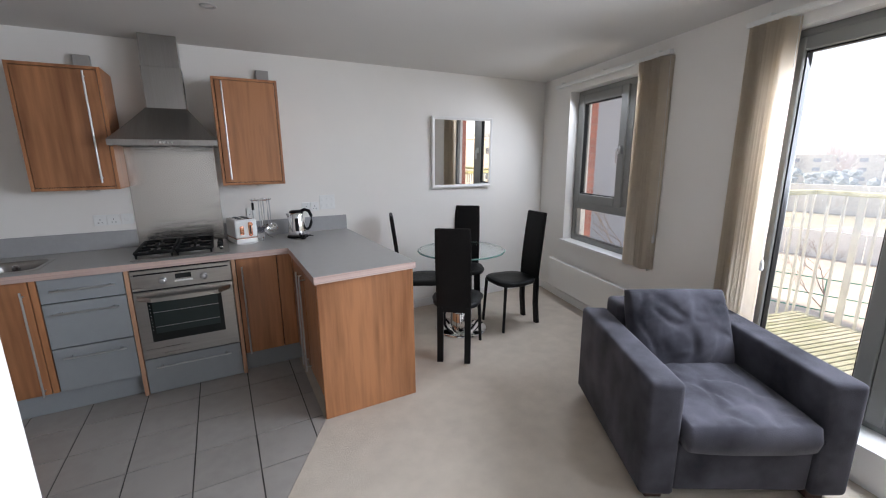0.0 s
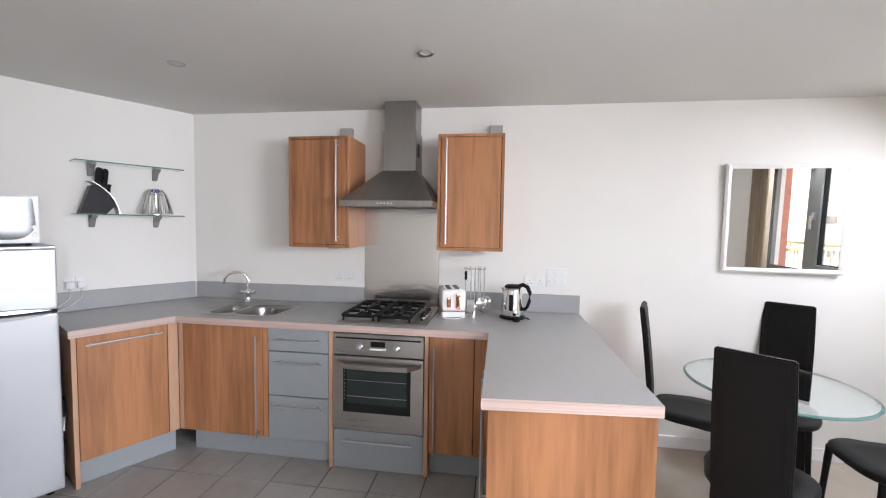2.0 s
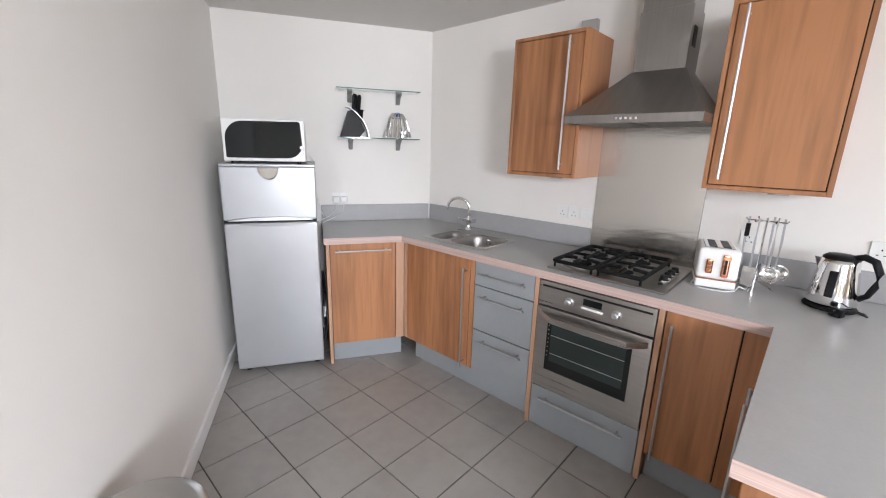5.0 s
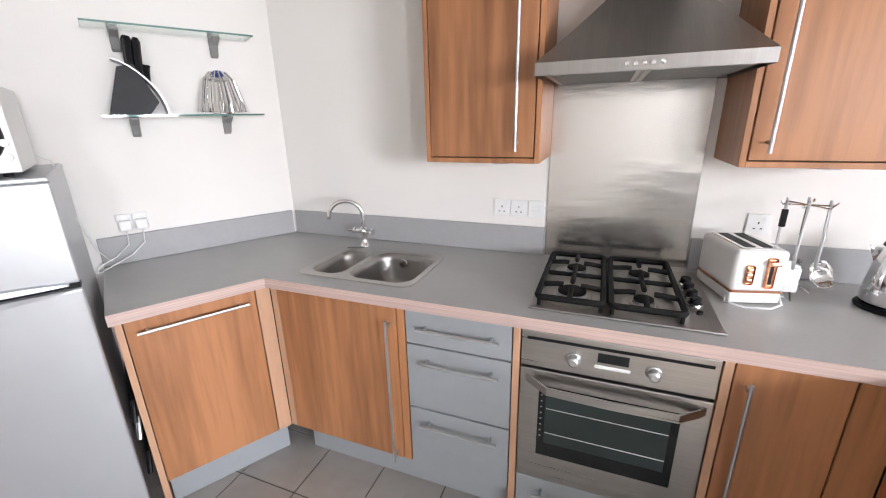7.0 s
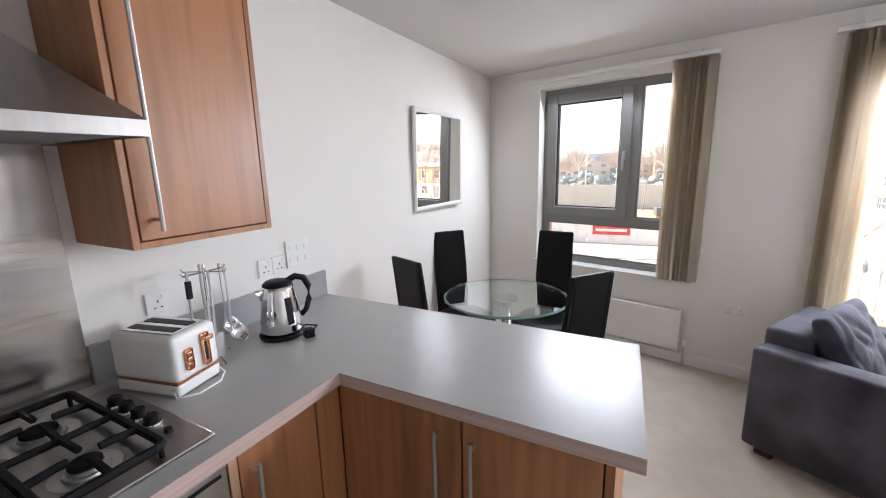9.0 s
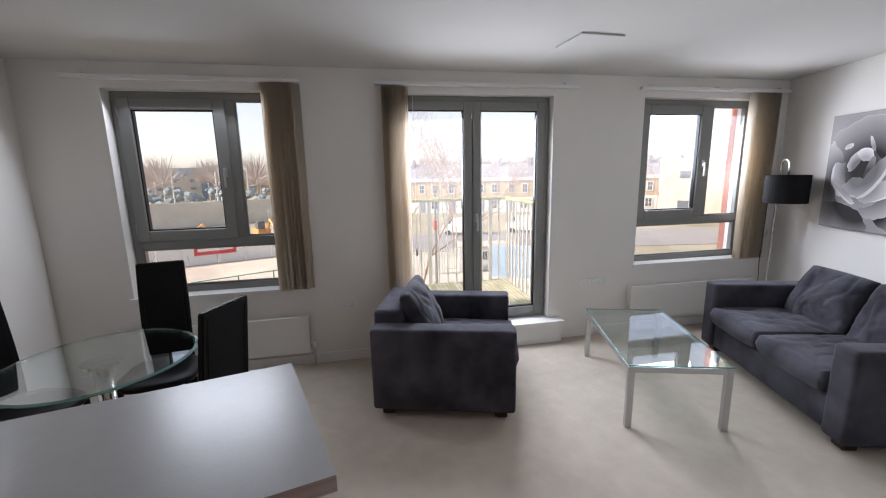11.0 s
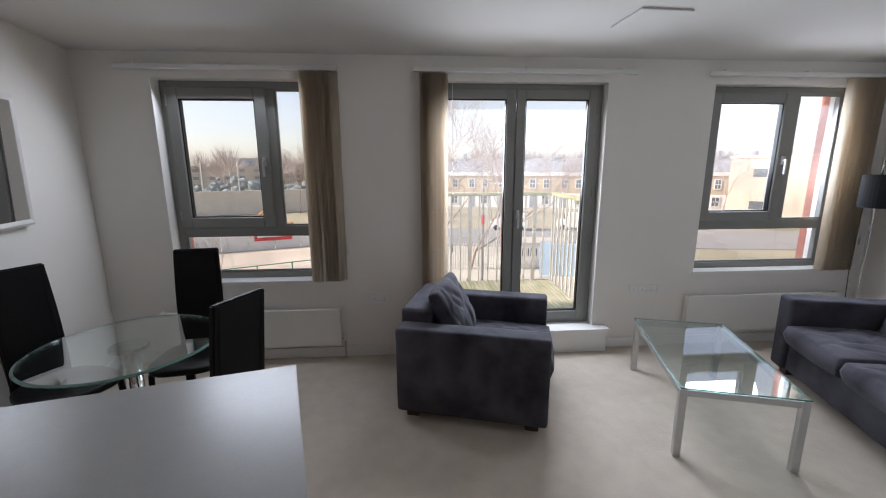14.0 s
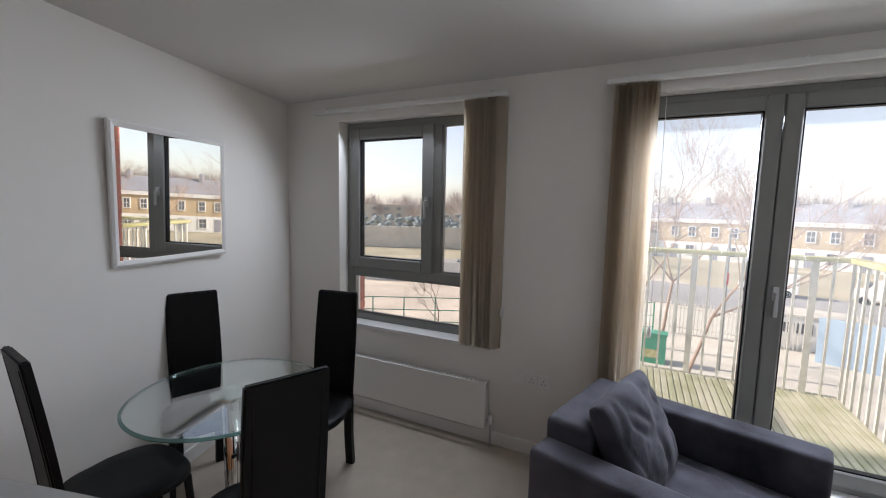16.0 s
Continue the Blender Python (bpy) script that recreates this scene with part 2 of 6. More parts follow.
def turned(profile, seg=28, bm=None, at=(0, 0, 0)):
    """A turned body from (radius, height) pairs."""
    t = bm if bm is not None else bmesh.new()
    rings = []
    for r, z in profile:
        if r < 1e-5:
            rings.append([t.verts.new((at[0], at[1], at[2] + z))])
        else:
            rings.append([t.verts.new((at[0] + r * math.cos(2 * math.pi * i / seg), at[1] + r * math.sin(2 * math.pi * i / seg), at[2] + z)) for i in range(seg)])
    for a, b in zip(rings, rings[1:]):
        for i in range(seg):
            j = (i + 1) % seg
            if len(a) == 1 and len(b) == 1:
                continue
            if len(a) == 1:
                t.faces.new((a[0], b[i], b[j]))
            elif len(b) == 1:
                t.faces.new((a[i], a[j], b[0]))
            else:
                t.faces.new((a[i], a[j], b[j], b[i]))
    return t


def tube(points, r, seg=10, bm=None, closed=False):
    """A round rod along points."""
    t = bm if bm is not None else bmesh.new()
    pts = [Vector(p) for p in points]
    rings = []
    k = len(pts)
    for i, p in enumerate(pts):
        a = pts[i - 1] if (i or closed) else p
        b = pts[(i + 1) % k] if (i < k - 1 or closed) else p
        dirn = (b - a).normalized()
        q = dirn.to_track_quat("Z", "Y").to_matrix()
        rr = r[i] if isinstance(r, (list, tuple)) else r
        rings.append([t.verts.new(p + q @ Vector((rr * math.cos(2 * math.pi * j / seg), rr * math.sin(2 * math.pi * j / seg), 0))) for j in range(seg)])
    pairs = list(zip(rings, rings[1:])) + ([(rings[-1], rings[0])] if closed else [])
    for a, b in pairs:
        for j in range(seg):
            t.faces.new((a[j], a[(j + 1) % seg], b[(j + 1) % seg], b[j]))
    if not closed:
        t.faces.new(rings[0][::-1])
        t.faces.new(rings[-1])
    return t


def arc(cx, cz, r, a0, a1, n=10, y=0.0):
    return [(cx + r * math.cos(radians(a0 + (a1 - a0) * i / n)), y, cz + r * math.sin(radians(a0 + (a1 - a0) * i / n))) for i in range(n + 1)]


def rounded(x0, x1, y0, y1, r, n=5):
    out = []
    for cx, cy, a in ((x1 - r, y1 - r, 0), (x0 + r, y1 - r, 90), (x0 + r, y0 + r, 180), (x1 - r, y0 + r, 270)):
        for i in range(n + 1):
            t = radians(a + 90 * i / n)
            out.append((cx + r * math.cos(t), cy + r * math.sin(t)))
    return out


def structure(name, bm, material, m, label, category):
    ob = new(name, finish(bm, material))
    ob.matrix_world = m
    return tagged(ob, label, category, kind="structure")


# ---------- shell ----------
H = 2.365
def lw(u, v):
    p = LOUNGE @ Vector((u, v, 0))
    return (p.x, p.y)
def fw(s, o):
    p = FACADE @ Vector((s, o, 0))
    return (p.x, p.y)

NEAR, HALL_U, DOOR_U, PAINT_V = -1.535, 2.74, 3.25, -3.4
END = 6.32
carpet = [(2.40, 0), (2.40, -1.468), lw(2.815, -0.07), lw(2.815, NEAR - 0.02), lw(HALL_U, NEAR - 0.02), lw(HALL_U, -2.42), lw(2.0, -2.42), lw(2.0, PAINT_V), fw(END, 0), (5.36, 0)]
structure("floor_carpet", prism(carpet, -0.12, 0.0), CARPET, KITCHEN, "beige cut-pile carpet with faint wear marks", "carpet")
grout = [(-0.9, 0.05), (-0.9, -1.4), lw(0, NEAR - 0.05), lw(2.86, NEAR - 0.03), lw(2.86, -0.07), (2.46, -1.46), (2.46, -0.01), (2.41, 0.05)]
floor_tiled = structure("floor_tiled", prism(grout, -0.12, -0.005), GROUT, KITCHEN, "grey ceramic tiled kitchen floor with dark grout", "tiled floor")
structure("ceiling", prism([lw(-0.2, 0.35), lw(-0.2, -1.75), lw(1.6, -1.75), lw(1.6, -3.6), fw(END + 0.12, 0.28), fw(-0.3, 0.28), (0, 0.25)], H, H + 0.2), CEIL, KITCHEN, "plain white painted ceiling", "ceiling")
structure("wall_kitchen", box(-0.14, 5.5, 0.0, 0.15, -0.12, H), PAINT, KITCHEN, "warm white painted plaster wall behind the kitchen", "wall")
structure("wall_fridge", box(-0.15, 0.0, NEAR - 0.15, 0.06, -0.12, H), PAINT, LOUNGE, "white painted plaster wall behind the fridge", "wall")
structure("wall_entrance_side", box(0.0, HALL_U, NEAR - 0.12, NEAR, -0.12, H), PAINT, LOUNGE, "white painted plaster partition wall", "wall")
structure("wall_alcove", box(HALL_U - 0.12, HALL_U, -2.54, NEAR - 0.12, -0.12, H), PAINT, LOUNGE, "white painted plaster partition wall", "wall")
bm = box(HALL_U, DOOR_U, -2.54, -2.42, -0.12, H)
structure("wall_alcove_return", bm, PAINT, LOUNGE, "white painted plaster partition wall", "wall")
bm = box(DOOR_U - 0.12, DOOR_U, -3.4, -3.22, -0.12, H)
box(DOOR_U - 0.12, DOOR_U, -3.22, -2.54, 2.06, H, bm=bm)
structure("wall_doorway", bm, PAINT, LOUNGE, "white painted wall with the open doorway", "wall")
bm = box(1.9, 2.0, -3.4, -2.42, -0.12, H)
box(2.0, HALL_U - 0.12, -2.54, -2.42, -0.12, H, bm=bm)
structure("wall_hall", bm, PAINT, LOUNGE, "plain white hall wall", "wall")
structure("wall_picture", box(1.9, 6.75, PAINT_V - 0.15, PAINT_V, -0.12, H), PAINT, LOUNGE, "white painted plaster wall behind the sofa", "wall")

# window wall, thick, with three openings
OPEN = {"window_1": (0.53, 1.79, 0.665, 2.19), "door_1": (2.54, 3.92, 0.20, 2.19), "window_2": (4.79, 6.05, 0.665, 2.19)}
WALL_T = 0.26
bm = bmesh.new()
cuts = sorted(OPEN.values())
s = -0.02
for a, b, z0, z1 in cuts:
    box(s, a, 0, WALL_T, -0.12, H, bm=bm)
    box(a, b, 0, WALL_T, -0.12, z0, bm=bm)
    box(a, b, 0, WALL_T, z1, H, bm=bm)
    s = b
box(s, END + 0.2, 0, WALL_T, -0.12, H, bm=bm)
structure("wall_windows", bm, PAINT, FACADE, "white painted plaster wall with deep window openings", "wall")

# skirting boards
def skirting(name, m, x0, x1, y0, y1):
    bm = box(x0, x1, y0, y1, 0.0, 0.085, 0.004)
    structure(name, bm, GLOSSW, m, "low white gloss skirting board", "skirting board")
skirting("baseboard_windows_1", FACADE, 0.02, 2.50, -0.016, 0.0)
skirting("baseboard_windows_2", FACADE, 4.06, END - 0.02, -0.016, 0.0)
skirting("baseboard_kitchen", KITCHEN, 3.02, 5.34, -0.016, 0.0)
skirting("baseboard_entrance", LOUNGE, 0.02, HALL_U, NEAR, NEAR + 0.016)
skirting("baseboard_picture", LOUNGE, 3.3, 6.42, PAINT_V, PAINT_V + 0.016)
skirting("baseboard_alcove", LOUNGE, HALL_U, HALL_U + 0.016, -2.42, NEAR - 0.01)


# ---------- windows ----------
def ring(bm, x0, x1, z0, z1, w, y0, y1, bev=0.004):
    """A rectangular frame of bars of width w."""
    for a in ((x0, x0 + w, z0, z1), (x1 - w, x1, z0, z1), (x0 + w, x1 - w, z0, z0 + w), (x0 + w, x1 - w, z1 - w, z1)):
        box(a[0], a[1], y0, y1, a[2], a[3], bev, 1, bm)
    return bm


def pane(parent, x0, x1, z0, z1, y):
    p = part("pane", box(x0, x1, y, y + 0.006, z0, z1), PANE, parent, "clear double glazing")
    p.visible_shadow = False


def lever(parent, x, z, side=1):
    bm = box(x - 0.013, x + 0.013, 0.055, 0.078, z - 0.035, z + 0.035, 0.004)
    box(x - 0.009, x + 0.009, 0.035, 0.06, z - 0.008, z + 0.008, 0.002, 1, bm)
    box(x - 0.009, x + 0.009, 0.030, 0.044, z - 0.115, z + 0.008, 0.004, 2, bm)
    part("handle", bm, SATIN, parent, "satin silver lever handle")


def window(name, s0, s1, z0, z1):
    w = thing(name, FACADE, "grey framed window with opening casement over fixed lower light", "window", kind="structure")
    yo = 0.10
    bm = ring(bmesh.new(), s0, s1, z0, z1, 0.055, yo, yo + 0.07)
    mid, tran = s0 + 0.79, 1.06
    box(s0 + 0.055, s1 - 0.055, yo, yo + 0.07, tran - 0.035, tran + 0.035, 0.004, 1, bm)
    box(mid - 0.035, mid + 0.035, yo, yo + 0.07, tran + 0.035, z1 - 0.055, 0.004, 1, bm)
    part("window_frame", bm, FRAMEG, w)
    a, b, c, d = s0 + 0.045, mid - 0.025, tran + 0.025, z1 - 0.045
    part("casement", ring(bmesh.new(), a, b, c, d, 0.085, yo - 0.022, yo + 0.055, 0.006), FRAMEG, w)
    bm = ring(bmesh.new(), a + 0.085, b - 0.085, c + 0.085, d - 0.085, 0.008, yo - 0.008, yo + 0.03, 0)
    part("gasket", bm, BLACK, w, "black rubber glazing seal")
    pane(w, a + 0.08, b - 0.08, c + 0.08, d - 0.08, yo + 0.02)
    pane(w, mid + 0.03, s1 - 0.05, tran + 0.03, z1 - 0.05, yo + 0.03)
    pane(w, s0 + 0.05, s1 - 0.05, z0 + 0.05, tran - 0.03, yo + 0.03)
    bm = bmesh.new()
    ring(bm, mid + 0.035, s1 - 0.055, tran + 0.035, z1 - 0.055, 0.014, yo + 0.008, yo + 0.03, 0.002)
    ring(bm, s0 + 0.055, s1 - 0.055, z0 + 0.055, tran - 0.035, 0.014, yo + 0.008, yo + 0.03, 0.002)
    part("glazing_bead", bm, FRAMEG, w)
    lever(w, b - 0.04, 1.60)
    for z in (c + 0.1, d - 0.1):
        part("hinge", tube([(a + 0.004, yo - 0.026, z - 0.035), (a + 0.004, yo - 0.026, z + 0.035)], 0.008, 8), FRAMEG, w)
    sill = prism([(s0 - 0.02, -0.03), (s1 + 0.02, -0.03), (s1 + 0.02, -0.001), (s1, -0.001), (s1, yo + 0.005), (s0, yo + 0.005), (s0, -0.001), (s0 - 0.02, -0.001)], z0 - 0.02, z0 + 0.004)
    part("window_sill", sill, GLOSSW, w, "white gloss window board")
    # brick outer reveals
    lay = 0.075
    k = 0
    for edge, x0, x1 in ((s0, s0 - 0.14, s0 - 0.03), (s1, s1 + 0.03, s1 + 0.14)):
        z = z0 - 0.06
        part("mortar", box(x0 + 0.004, x1 - 0.004, 0.176, WALL_T + 0.098, z, z1 + 0.02), MORTAR, w)
        while z < z1 - 0.06:
            part("brick", box(x0, x1, 0.174, WALL_T + 0.102, z + 0.005, z + lay - 0.005), BRICK, w)
            z += lay


window("window_1", *OPEN["window_1"])
window("window_2", *OPEN["window_2"])

s0, s1, z0, z1 = OPEN["door_1"]
bd = thing("door_1", FACADE, "closed grey framed double glazed balcony doors", "balcony door", kind="structure")
yo = 0.09
part("door_frame", ring(bmesh.new(), s0, s1, z0, z1, 0.045, yo, yo + 0.08), FRAMEG, bd)
mid = 3.217
for a, b in ((s0 + 0.04, mid - 0.002), (mid + 0.002, s1 - 0.04)):
    leaf = part("door_leaf", ring(bmesh.new(), a, b, z0 + 0.04, z1 - 0.04, 0.074, yo - 0.02, yo + 0.05, 0.006), FRAMEG, bd)
    part("gasket", ring(bmesh.new(), a + 0.074, b - 0.074, z0 + 0.114, z1 - 0.114, 0.008, yo - 0.006, yo + 0.03, 0), BLACK, leaf, "black rubber glazing seal")
    p = part("pane", box(a + 0.07, b - 0.07, yo + 0.02, yo + 0.026, z0 + 0.11, z1 - 0.11), PANE, leaf, "clear double glazing")
    p.visible_shadow = False
part("rebate_seal", box(mid - 0.012, mid + 0.012, yo + 0.0505, yo + 0.058, z0 + 0.046, z1 - 0.046), BLACK, bd, "dark weather seal between the leaves")
lever(bd, mid + 0.035, 1.17)
for z in (0.36, 0.95, 1.35, 2.0):
    part("hinge", tube([(s1 - 0.042, yo - 0.026, z - 0.045), (s1 - 0.042, yo - 0.026, z + 0.045)], 0.009, 8), FRAMEG, bd)
bm = prism([(s0 - 0.06, -0.10), (s1 + 0.12, -0.10), (s1 + 0.12, -0.001), (s1, -0.001), (s1, yo + 0.005), (s0, yo + 0.005), (s0, -0.001), (s0 - 0.06, -0.001)], z0 - 0.03, z0 + 0.004)
part("window_sill", bm, GLOSSW, bd, "deep white gloss threshold board")
structure("trim_threshold", box(s0 - 0.04, s1 + 0.10, -0.085, -0.001, 0.0, z0 - 0.031), GLOSSW, FACADE, "white boxed step under the balcony door", "step")


# ---------- blinds ----------
def blind(r0, r1, b0, b1, zb, count):
    t = thing("vertical_blind", FACADE, "cream fabric vertical blind drawn aside in a stack", "blind", "window blinds")
    bm = box(r0, r1, -0.065, -0.025, 2.240, 2.270, 0.003, 1)
    part("head_rail", bm, WHITE, t, "white aluminium head rail")
    for x in (r0 + 0.12, (r0 + r1) / 2, r1 - 0.12):
        part("bracket", box(x - 0.012, x + 0.012, -0.06, -0.001, 2.2705, 2.285), WHITE, t)
    rnd = random.Random(int(r0 * 100))
    for i in range(count):
        x = b0 + (b1 - b0) * (i + 0.5) / count
        a = rnd.uniform(52, 80)
        bm = bmesh.new()
        n = 5
        cols = []
        for j in range(n + 1):
            f = j / n - 0.5
            bow = 0.006 * math.cos(math.pi * f)
            dx, dy = f * 0.089 * math.cos(radians(a)) - bow * math.sin(radians(a)), f * 0.089 * math.sin(radians(a)) + bow * math.cos(radians(a))
            sway = rnd.uniform(-0.003, 0.003)
            cols.append([bm.verts.new((x + dx + sway * q, -0.046 + dy, z)) for q, z in ((0, 2.235), (0.5, (2.235 + zb) / 2), (1, zb + rnd.uniform(0, 0.004)))])
        for c, e in zip(cols, cols[1:]):
            for q in range(2):
                bm.faces.new((c[q], e[q], e[q + 1], c[q + 1]))
        bmesh.ops.solidify(bm, geom=bm.faces[:], thickness=0.0012)
        part("slat", bm, BLIND, t, smooth=True)
    bm = tube([(b1 + 0.03, -0.06, 2.26), (b1 + 0.032, -0.055, 1.5), (b1 + 0.03, -0.05, 0.95)], 0.0015, 6)
    part("cord", bm, WHITE, t)
    part("cord_weight", turned([(0, 0), (0.011, 0.01), (0.011, 0.05), (0.004, 0.07), (0, 0.07)], 10, at=(b1 + 0.03, -0.05, 0.88)), WHITE, t)


blind(0.33, 1.86, 1.60, 1.84, 0.665, 13)
blind(2.41, 4.12, 2.46, 2.67, 0.23, 12)
blind(4.71, 6.30, 5.87, 6.20, 0.665, 13)


# ---------- radiators and sockets ----------
def radiator(s0, s1, z0, z1):
    t = thing("radiator", FACADE, "low white flat-panel radiator on the window wall", "radiator", "radiators")
    part("panel", box(s0, s1, -0.085, -0.07, z0, z1, 0.004), ENAMEL, t)
    part("rear_panel", box(s0 + 0.01, s1 - 0.01, -0.035, -0.022, z0 + 0.01, z1 - 0.01, 0.003), ENAMEL, t)
    for x in (s0, s1 - 0.008):
        part("end_plate", box(x, x + 0.008, -0.07, -0.022, z0 + 0.01, z1, 0.001, 1), ENAMEL, t)
    bm = bmesh.new()
    k = int((s1 - s0) / 0.03)
    for i in range(k):
        x = s0 + 0.012 + (s1 - s0 - 0.024) * i / k
        box(x, x + 0.004, -0.068, -0.036, z1 - 0.02, z1 - 0.004, bm=bm)
    part("grille", bm, ENAMEL, t)
    for x in (s0 + 0.15, s1 - 0.18):
        part("bracket", box(x, x + 0.03, -0.022, -0.001, z0 + 0.02, z1 - 0.05, 0.002, 1), ENAMEL, t)
    bm = tube([(s1 + 0.03, -0.05, 0.0), (s1 + 0.03, -0.05, z0 + 0.02), (s1 + 0.02, -0.05, z0 + 0.045), (s1 - 0.01, -0.05, z0 + 0.05)], 0.0075, 8)
    part("pipe", bm, SATIN, t)
    part("valve", turned([(0, 0), (0.017, 0.002), (0.019, 0.03), (0.015, 0.055), (0, 0.06)], 14, at=(s1 + 0.03, -0.05, z0 + 0.03)), WHITE, t, "white radiator valve cap")


radiator(0.40, 1.79, 0.13, 0.44)
radiator(4.72, 6.1, 0.15, 0.47)


def plate(m, x0, x1, z0, z1, kinds, label, plugs=False):
    """A wall plate in the xz plane, facing -y."""
    t = thing("wall_socket", m, label, "socket", "wall sockets")
    wx = (x1 - x0) / len(kinds)
    if kinds[0] == "g":
        part("plate", box(x0, x1, -0.010, -0.001, z0, z1, 0.003), WHITE, t)
    for i, k in enumerate(kinds):
        a = x0 + wx * i + 0.001
        b = x0 + wx * (i + 1) - 0.001
        if k != "g":
            part("plate", box(a, b, -0.010, -0.001, z0, z1, 0.003), WHITE, t)
        c, zc = (a + b) / 2, (z0 + z1) / 2
        if k == "s":
            bm = bmesh.new()
            for dx, dz, w, h in ((0, 0.012, 0.004, 0.008), (-0.011, -0.010, 0.007, 0.004), (0.011, -0.010, 0.007, 0.004)):
                box(c + dx - w / 2, c + dx + w / 2, -0.0115, -0.0095, zc - 0.008 + dz - h / 2, zc - 0.008 + dz + h / 2, bm=bm)
            part("pin_slot", bm, BLACK, t)
            part("rocker", box(c + 0.012, c + 0.022, -0.0135, -0.009, z1 - 0.026, z1 - 0.010, 0.0015, 1), WHITE, t)
        else:
            for dz in ((0.22, -0.22) if k == "g" else (0,)):
                part("rocker", box(c - wx * 0.22, c + wx * 0.22, -0.014, -0.009, zc + (z1 - z0) * dz - 0.013, zc + (z1 - z0) * dz + 0.013, 0.002, 1), WHITE, t)
    return t


plate(KITCHEN, 1.18, 1.335, 1.085, 1.16, "ss", "white double wall socket above the worktop")
plate(KITCHEN, 1.338, 1.413, 1.085, 1.16, "r", "white fused switch plate beside the splashback")
plate(KITCHEN, 2.61, 2.755, 1.092, 1.17, "ss", "white double wall socket above the worktop")
plate(KITCHEN, 2.765, 2.90, 1.10, 1.228, "ggg", "white grid switch plate with six rockers")
plate(KITCHEN, 2.165, 2.24, 1.075, 1.15, "s", "white single wall socket behind the utensil stand")
plate(KITCHEN, 3.18, 3.33, 0.30, 0.375, "ss", "white double wall socket low behind the chair")
plate(FACADE, 1.95, 2.02, 0.46, 0.535, "r", "white wall plate low beside the radiator")
plate(FACADE, 2.03, 2.18, 0.46, 0.535, "ss", "white double wall socket low on the window wall")
plate(FACADE, 4.23, 4.46, 0.49, 0.56, "sss", "white triple wall socket low on the window wall")
plate(FACADE, 4.475, 4.56, 0.49, 0.56, "r", "white wall plate low on the window wall")


# ---------- kitchen ----------
TOP, UNDER = 0.91, 0.868
def bar_handle(parent, p0, p1, out, r=0.006):
    """A straight bar on two posts; out points away from the front."""
    p0, p1, out = Vector(p0), Vector(p1), Vector(out)
    bm = tube([p0 + out * 0.035, p1 + out * 0.035], r, 8)
    part("handle", bm, SATIN, parent, "slim satin steel bar handle")
    run = (p1 - p0).normalized()
    for q in (p0 + run * 0.03, p1 - run * 0.03):
        part("handle_post", tube([q, q + out * 0.035], r * 0.8, 8), SATIN, parent)


# continuous worktop with the sink cut-out
outer = [(0.003, -0.003), lw(0.003, -0.885), lw(0.655, -0.885), (0.381, -0.65), (2.382, -0.65), (2.385, -1.535), (3.012, -1.49), (2.995, -0.003)]
hole = rounded(0.485, 0.985, -0.545, -0.19, 0.05)
bm = bmesh.new()
loops = []
for pts in (outer, hole):
    vs = [bm.verts.new((*p, TOP)) for p in pts]
    loops.append(vs)
    for i in range(len(vs)):
        bm.edges.new((vs[i], vs[(i + 1) % len(vs)]))
bmesh.ops.triangle_fill(bm, use_beauty=True, edges=bm.edges[:])
top_faces = bm.faces[:]
low = {}
for vs in loops:
    for v in vs:
        low[v] = bm.verts.new((v.co.x, v.co.y, UNDER))
for vs in loops:
    for i in range(len(vs)):
        f = bm.faces.new((vs[i], vs[(i + 1) % len(vs)], low[vs[(i + 1) % len(vs)]], low[vs[i]]))
        f.material_index = 1
for f in top_faces:
    bm.faces.new([low[v] for v in reversed(f.verts[:])])
edge_faces = [f for f in bm.faces if f.material_index == 1]
edge_bm = bm.copy()
bmesh.ops.delete(bm, geom=edge_faces, context="FACES_ONLY")
edge_bm.faces.ensure_lookup_table()
bmesh.ops.delete(edge_bm, geom=[f for f in edge_bm.faces if f.material_index == 0], context="FACES")
for f in edge_bm.faces:
    f.material_index = 0
wt = new("worktop")
part("surface", bm, STONE, wt)
part("edging", edge_bm, PLYEDGE, wt, "pinkish striped laminate edge")
tagged(wt, "grey laminate worktop with pinkish striped edge, continuous round the kitchen", "worktop")


def board(name, m, x0, x1, y0, y1, z0, z1, label, category, material=UPST):
    ob = new(name, finish(box(x0, x1, y0, y1, z0, z1, 0.002, 1), material))
    ob.matrix_world = m
    return tagged(ob, label, category)


board("upstand", KITCHEN, 0.02, 1.419, -0.018, -0.002, TOP + 0.001, 1.04, "grey laminate upstand behind the sink", "upstand")
board("upstand", KITCHEN, 1.992, 2.995, -0.018, -0.002, TOP + 0.001, 1.04, "grey laminate upstand behind the kettle", "upstand")
board("upstand", LOUNGE, 0.002, 0.018, -0.885, -0.015, TOP + 0.001, 1.04, "grey laminate upstand beside the fridge", "upstand")
board("splashback", KITCHEN, 1.421, 1.99, -0.008, -0.002, TOP + 0.001, 1.66, "brushed stainless steel splashback behind the hob", "splashback", STEELV)

FY = -0.618      # cabinet fronts
def front(parent, name, x0, x1, z0, z1, y=FY, material=WOOD, th=0.019):
    return part(name, box(x0 + 0.0015, x1 - 0.0015, y, y + th, z0 + 0.0015, z1 - 0.0015, 0.0015, 1), material, parent)


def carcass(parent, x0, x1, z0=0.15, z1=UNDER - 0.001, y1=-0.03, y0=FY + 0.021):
    # Black body: the shade in the gaps between fronts is its colour.
    part("body", box(x0, x1, y0, y1, z0, z1), BLACK, parent, "carcass coloured black for the shade behind the fronts")


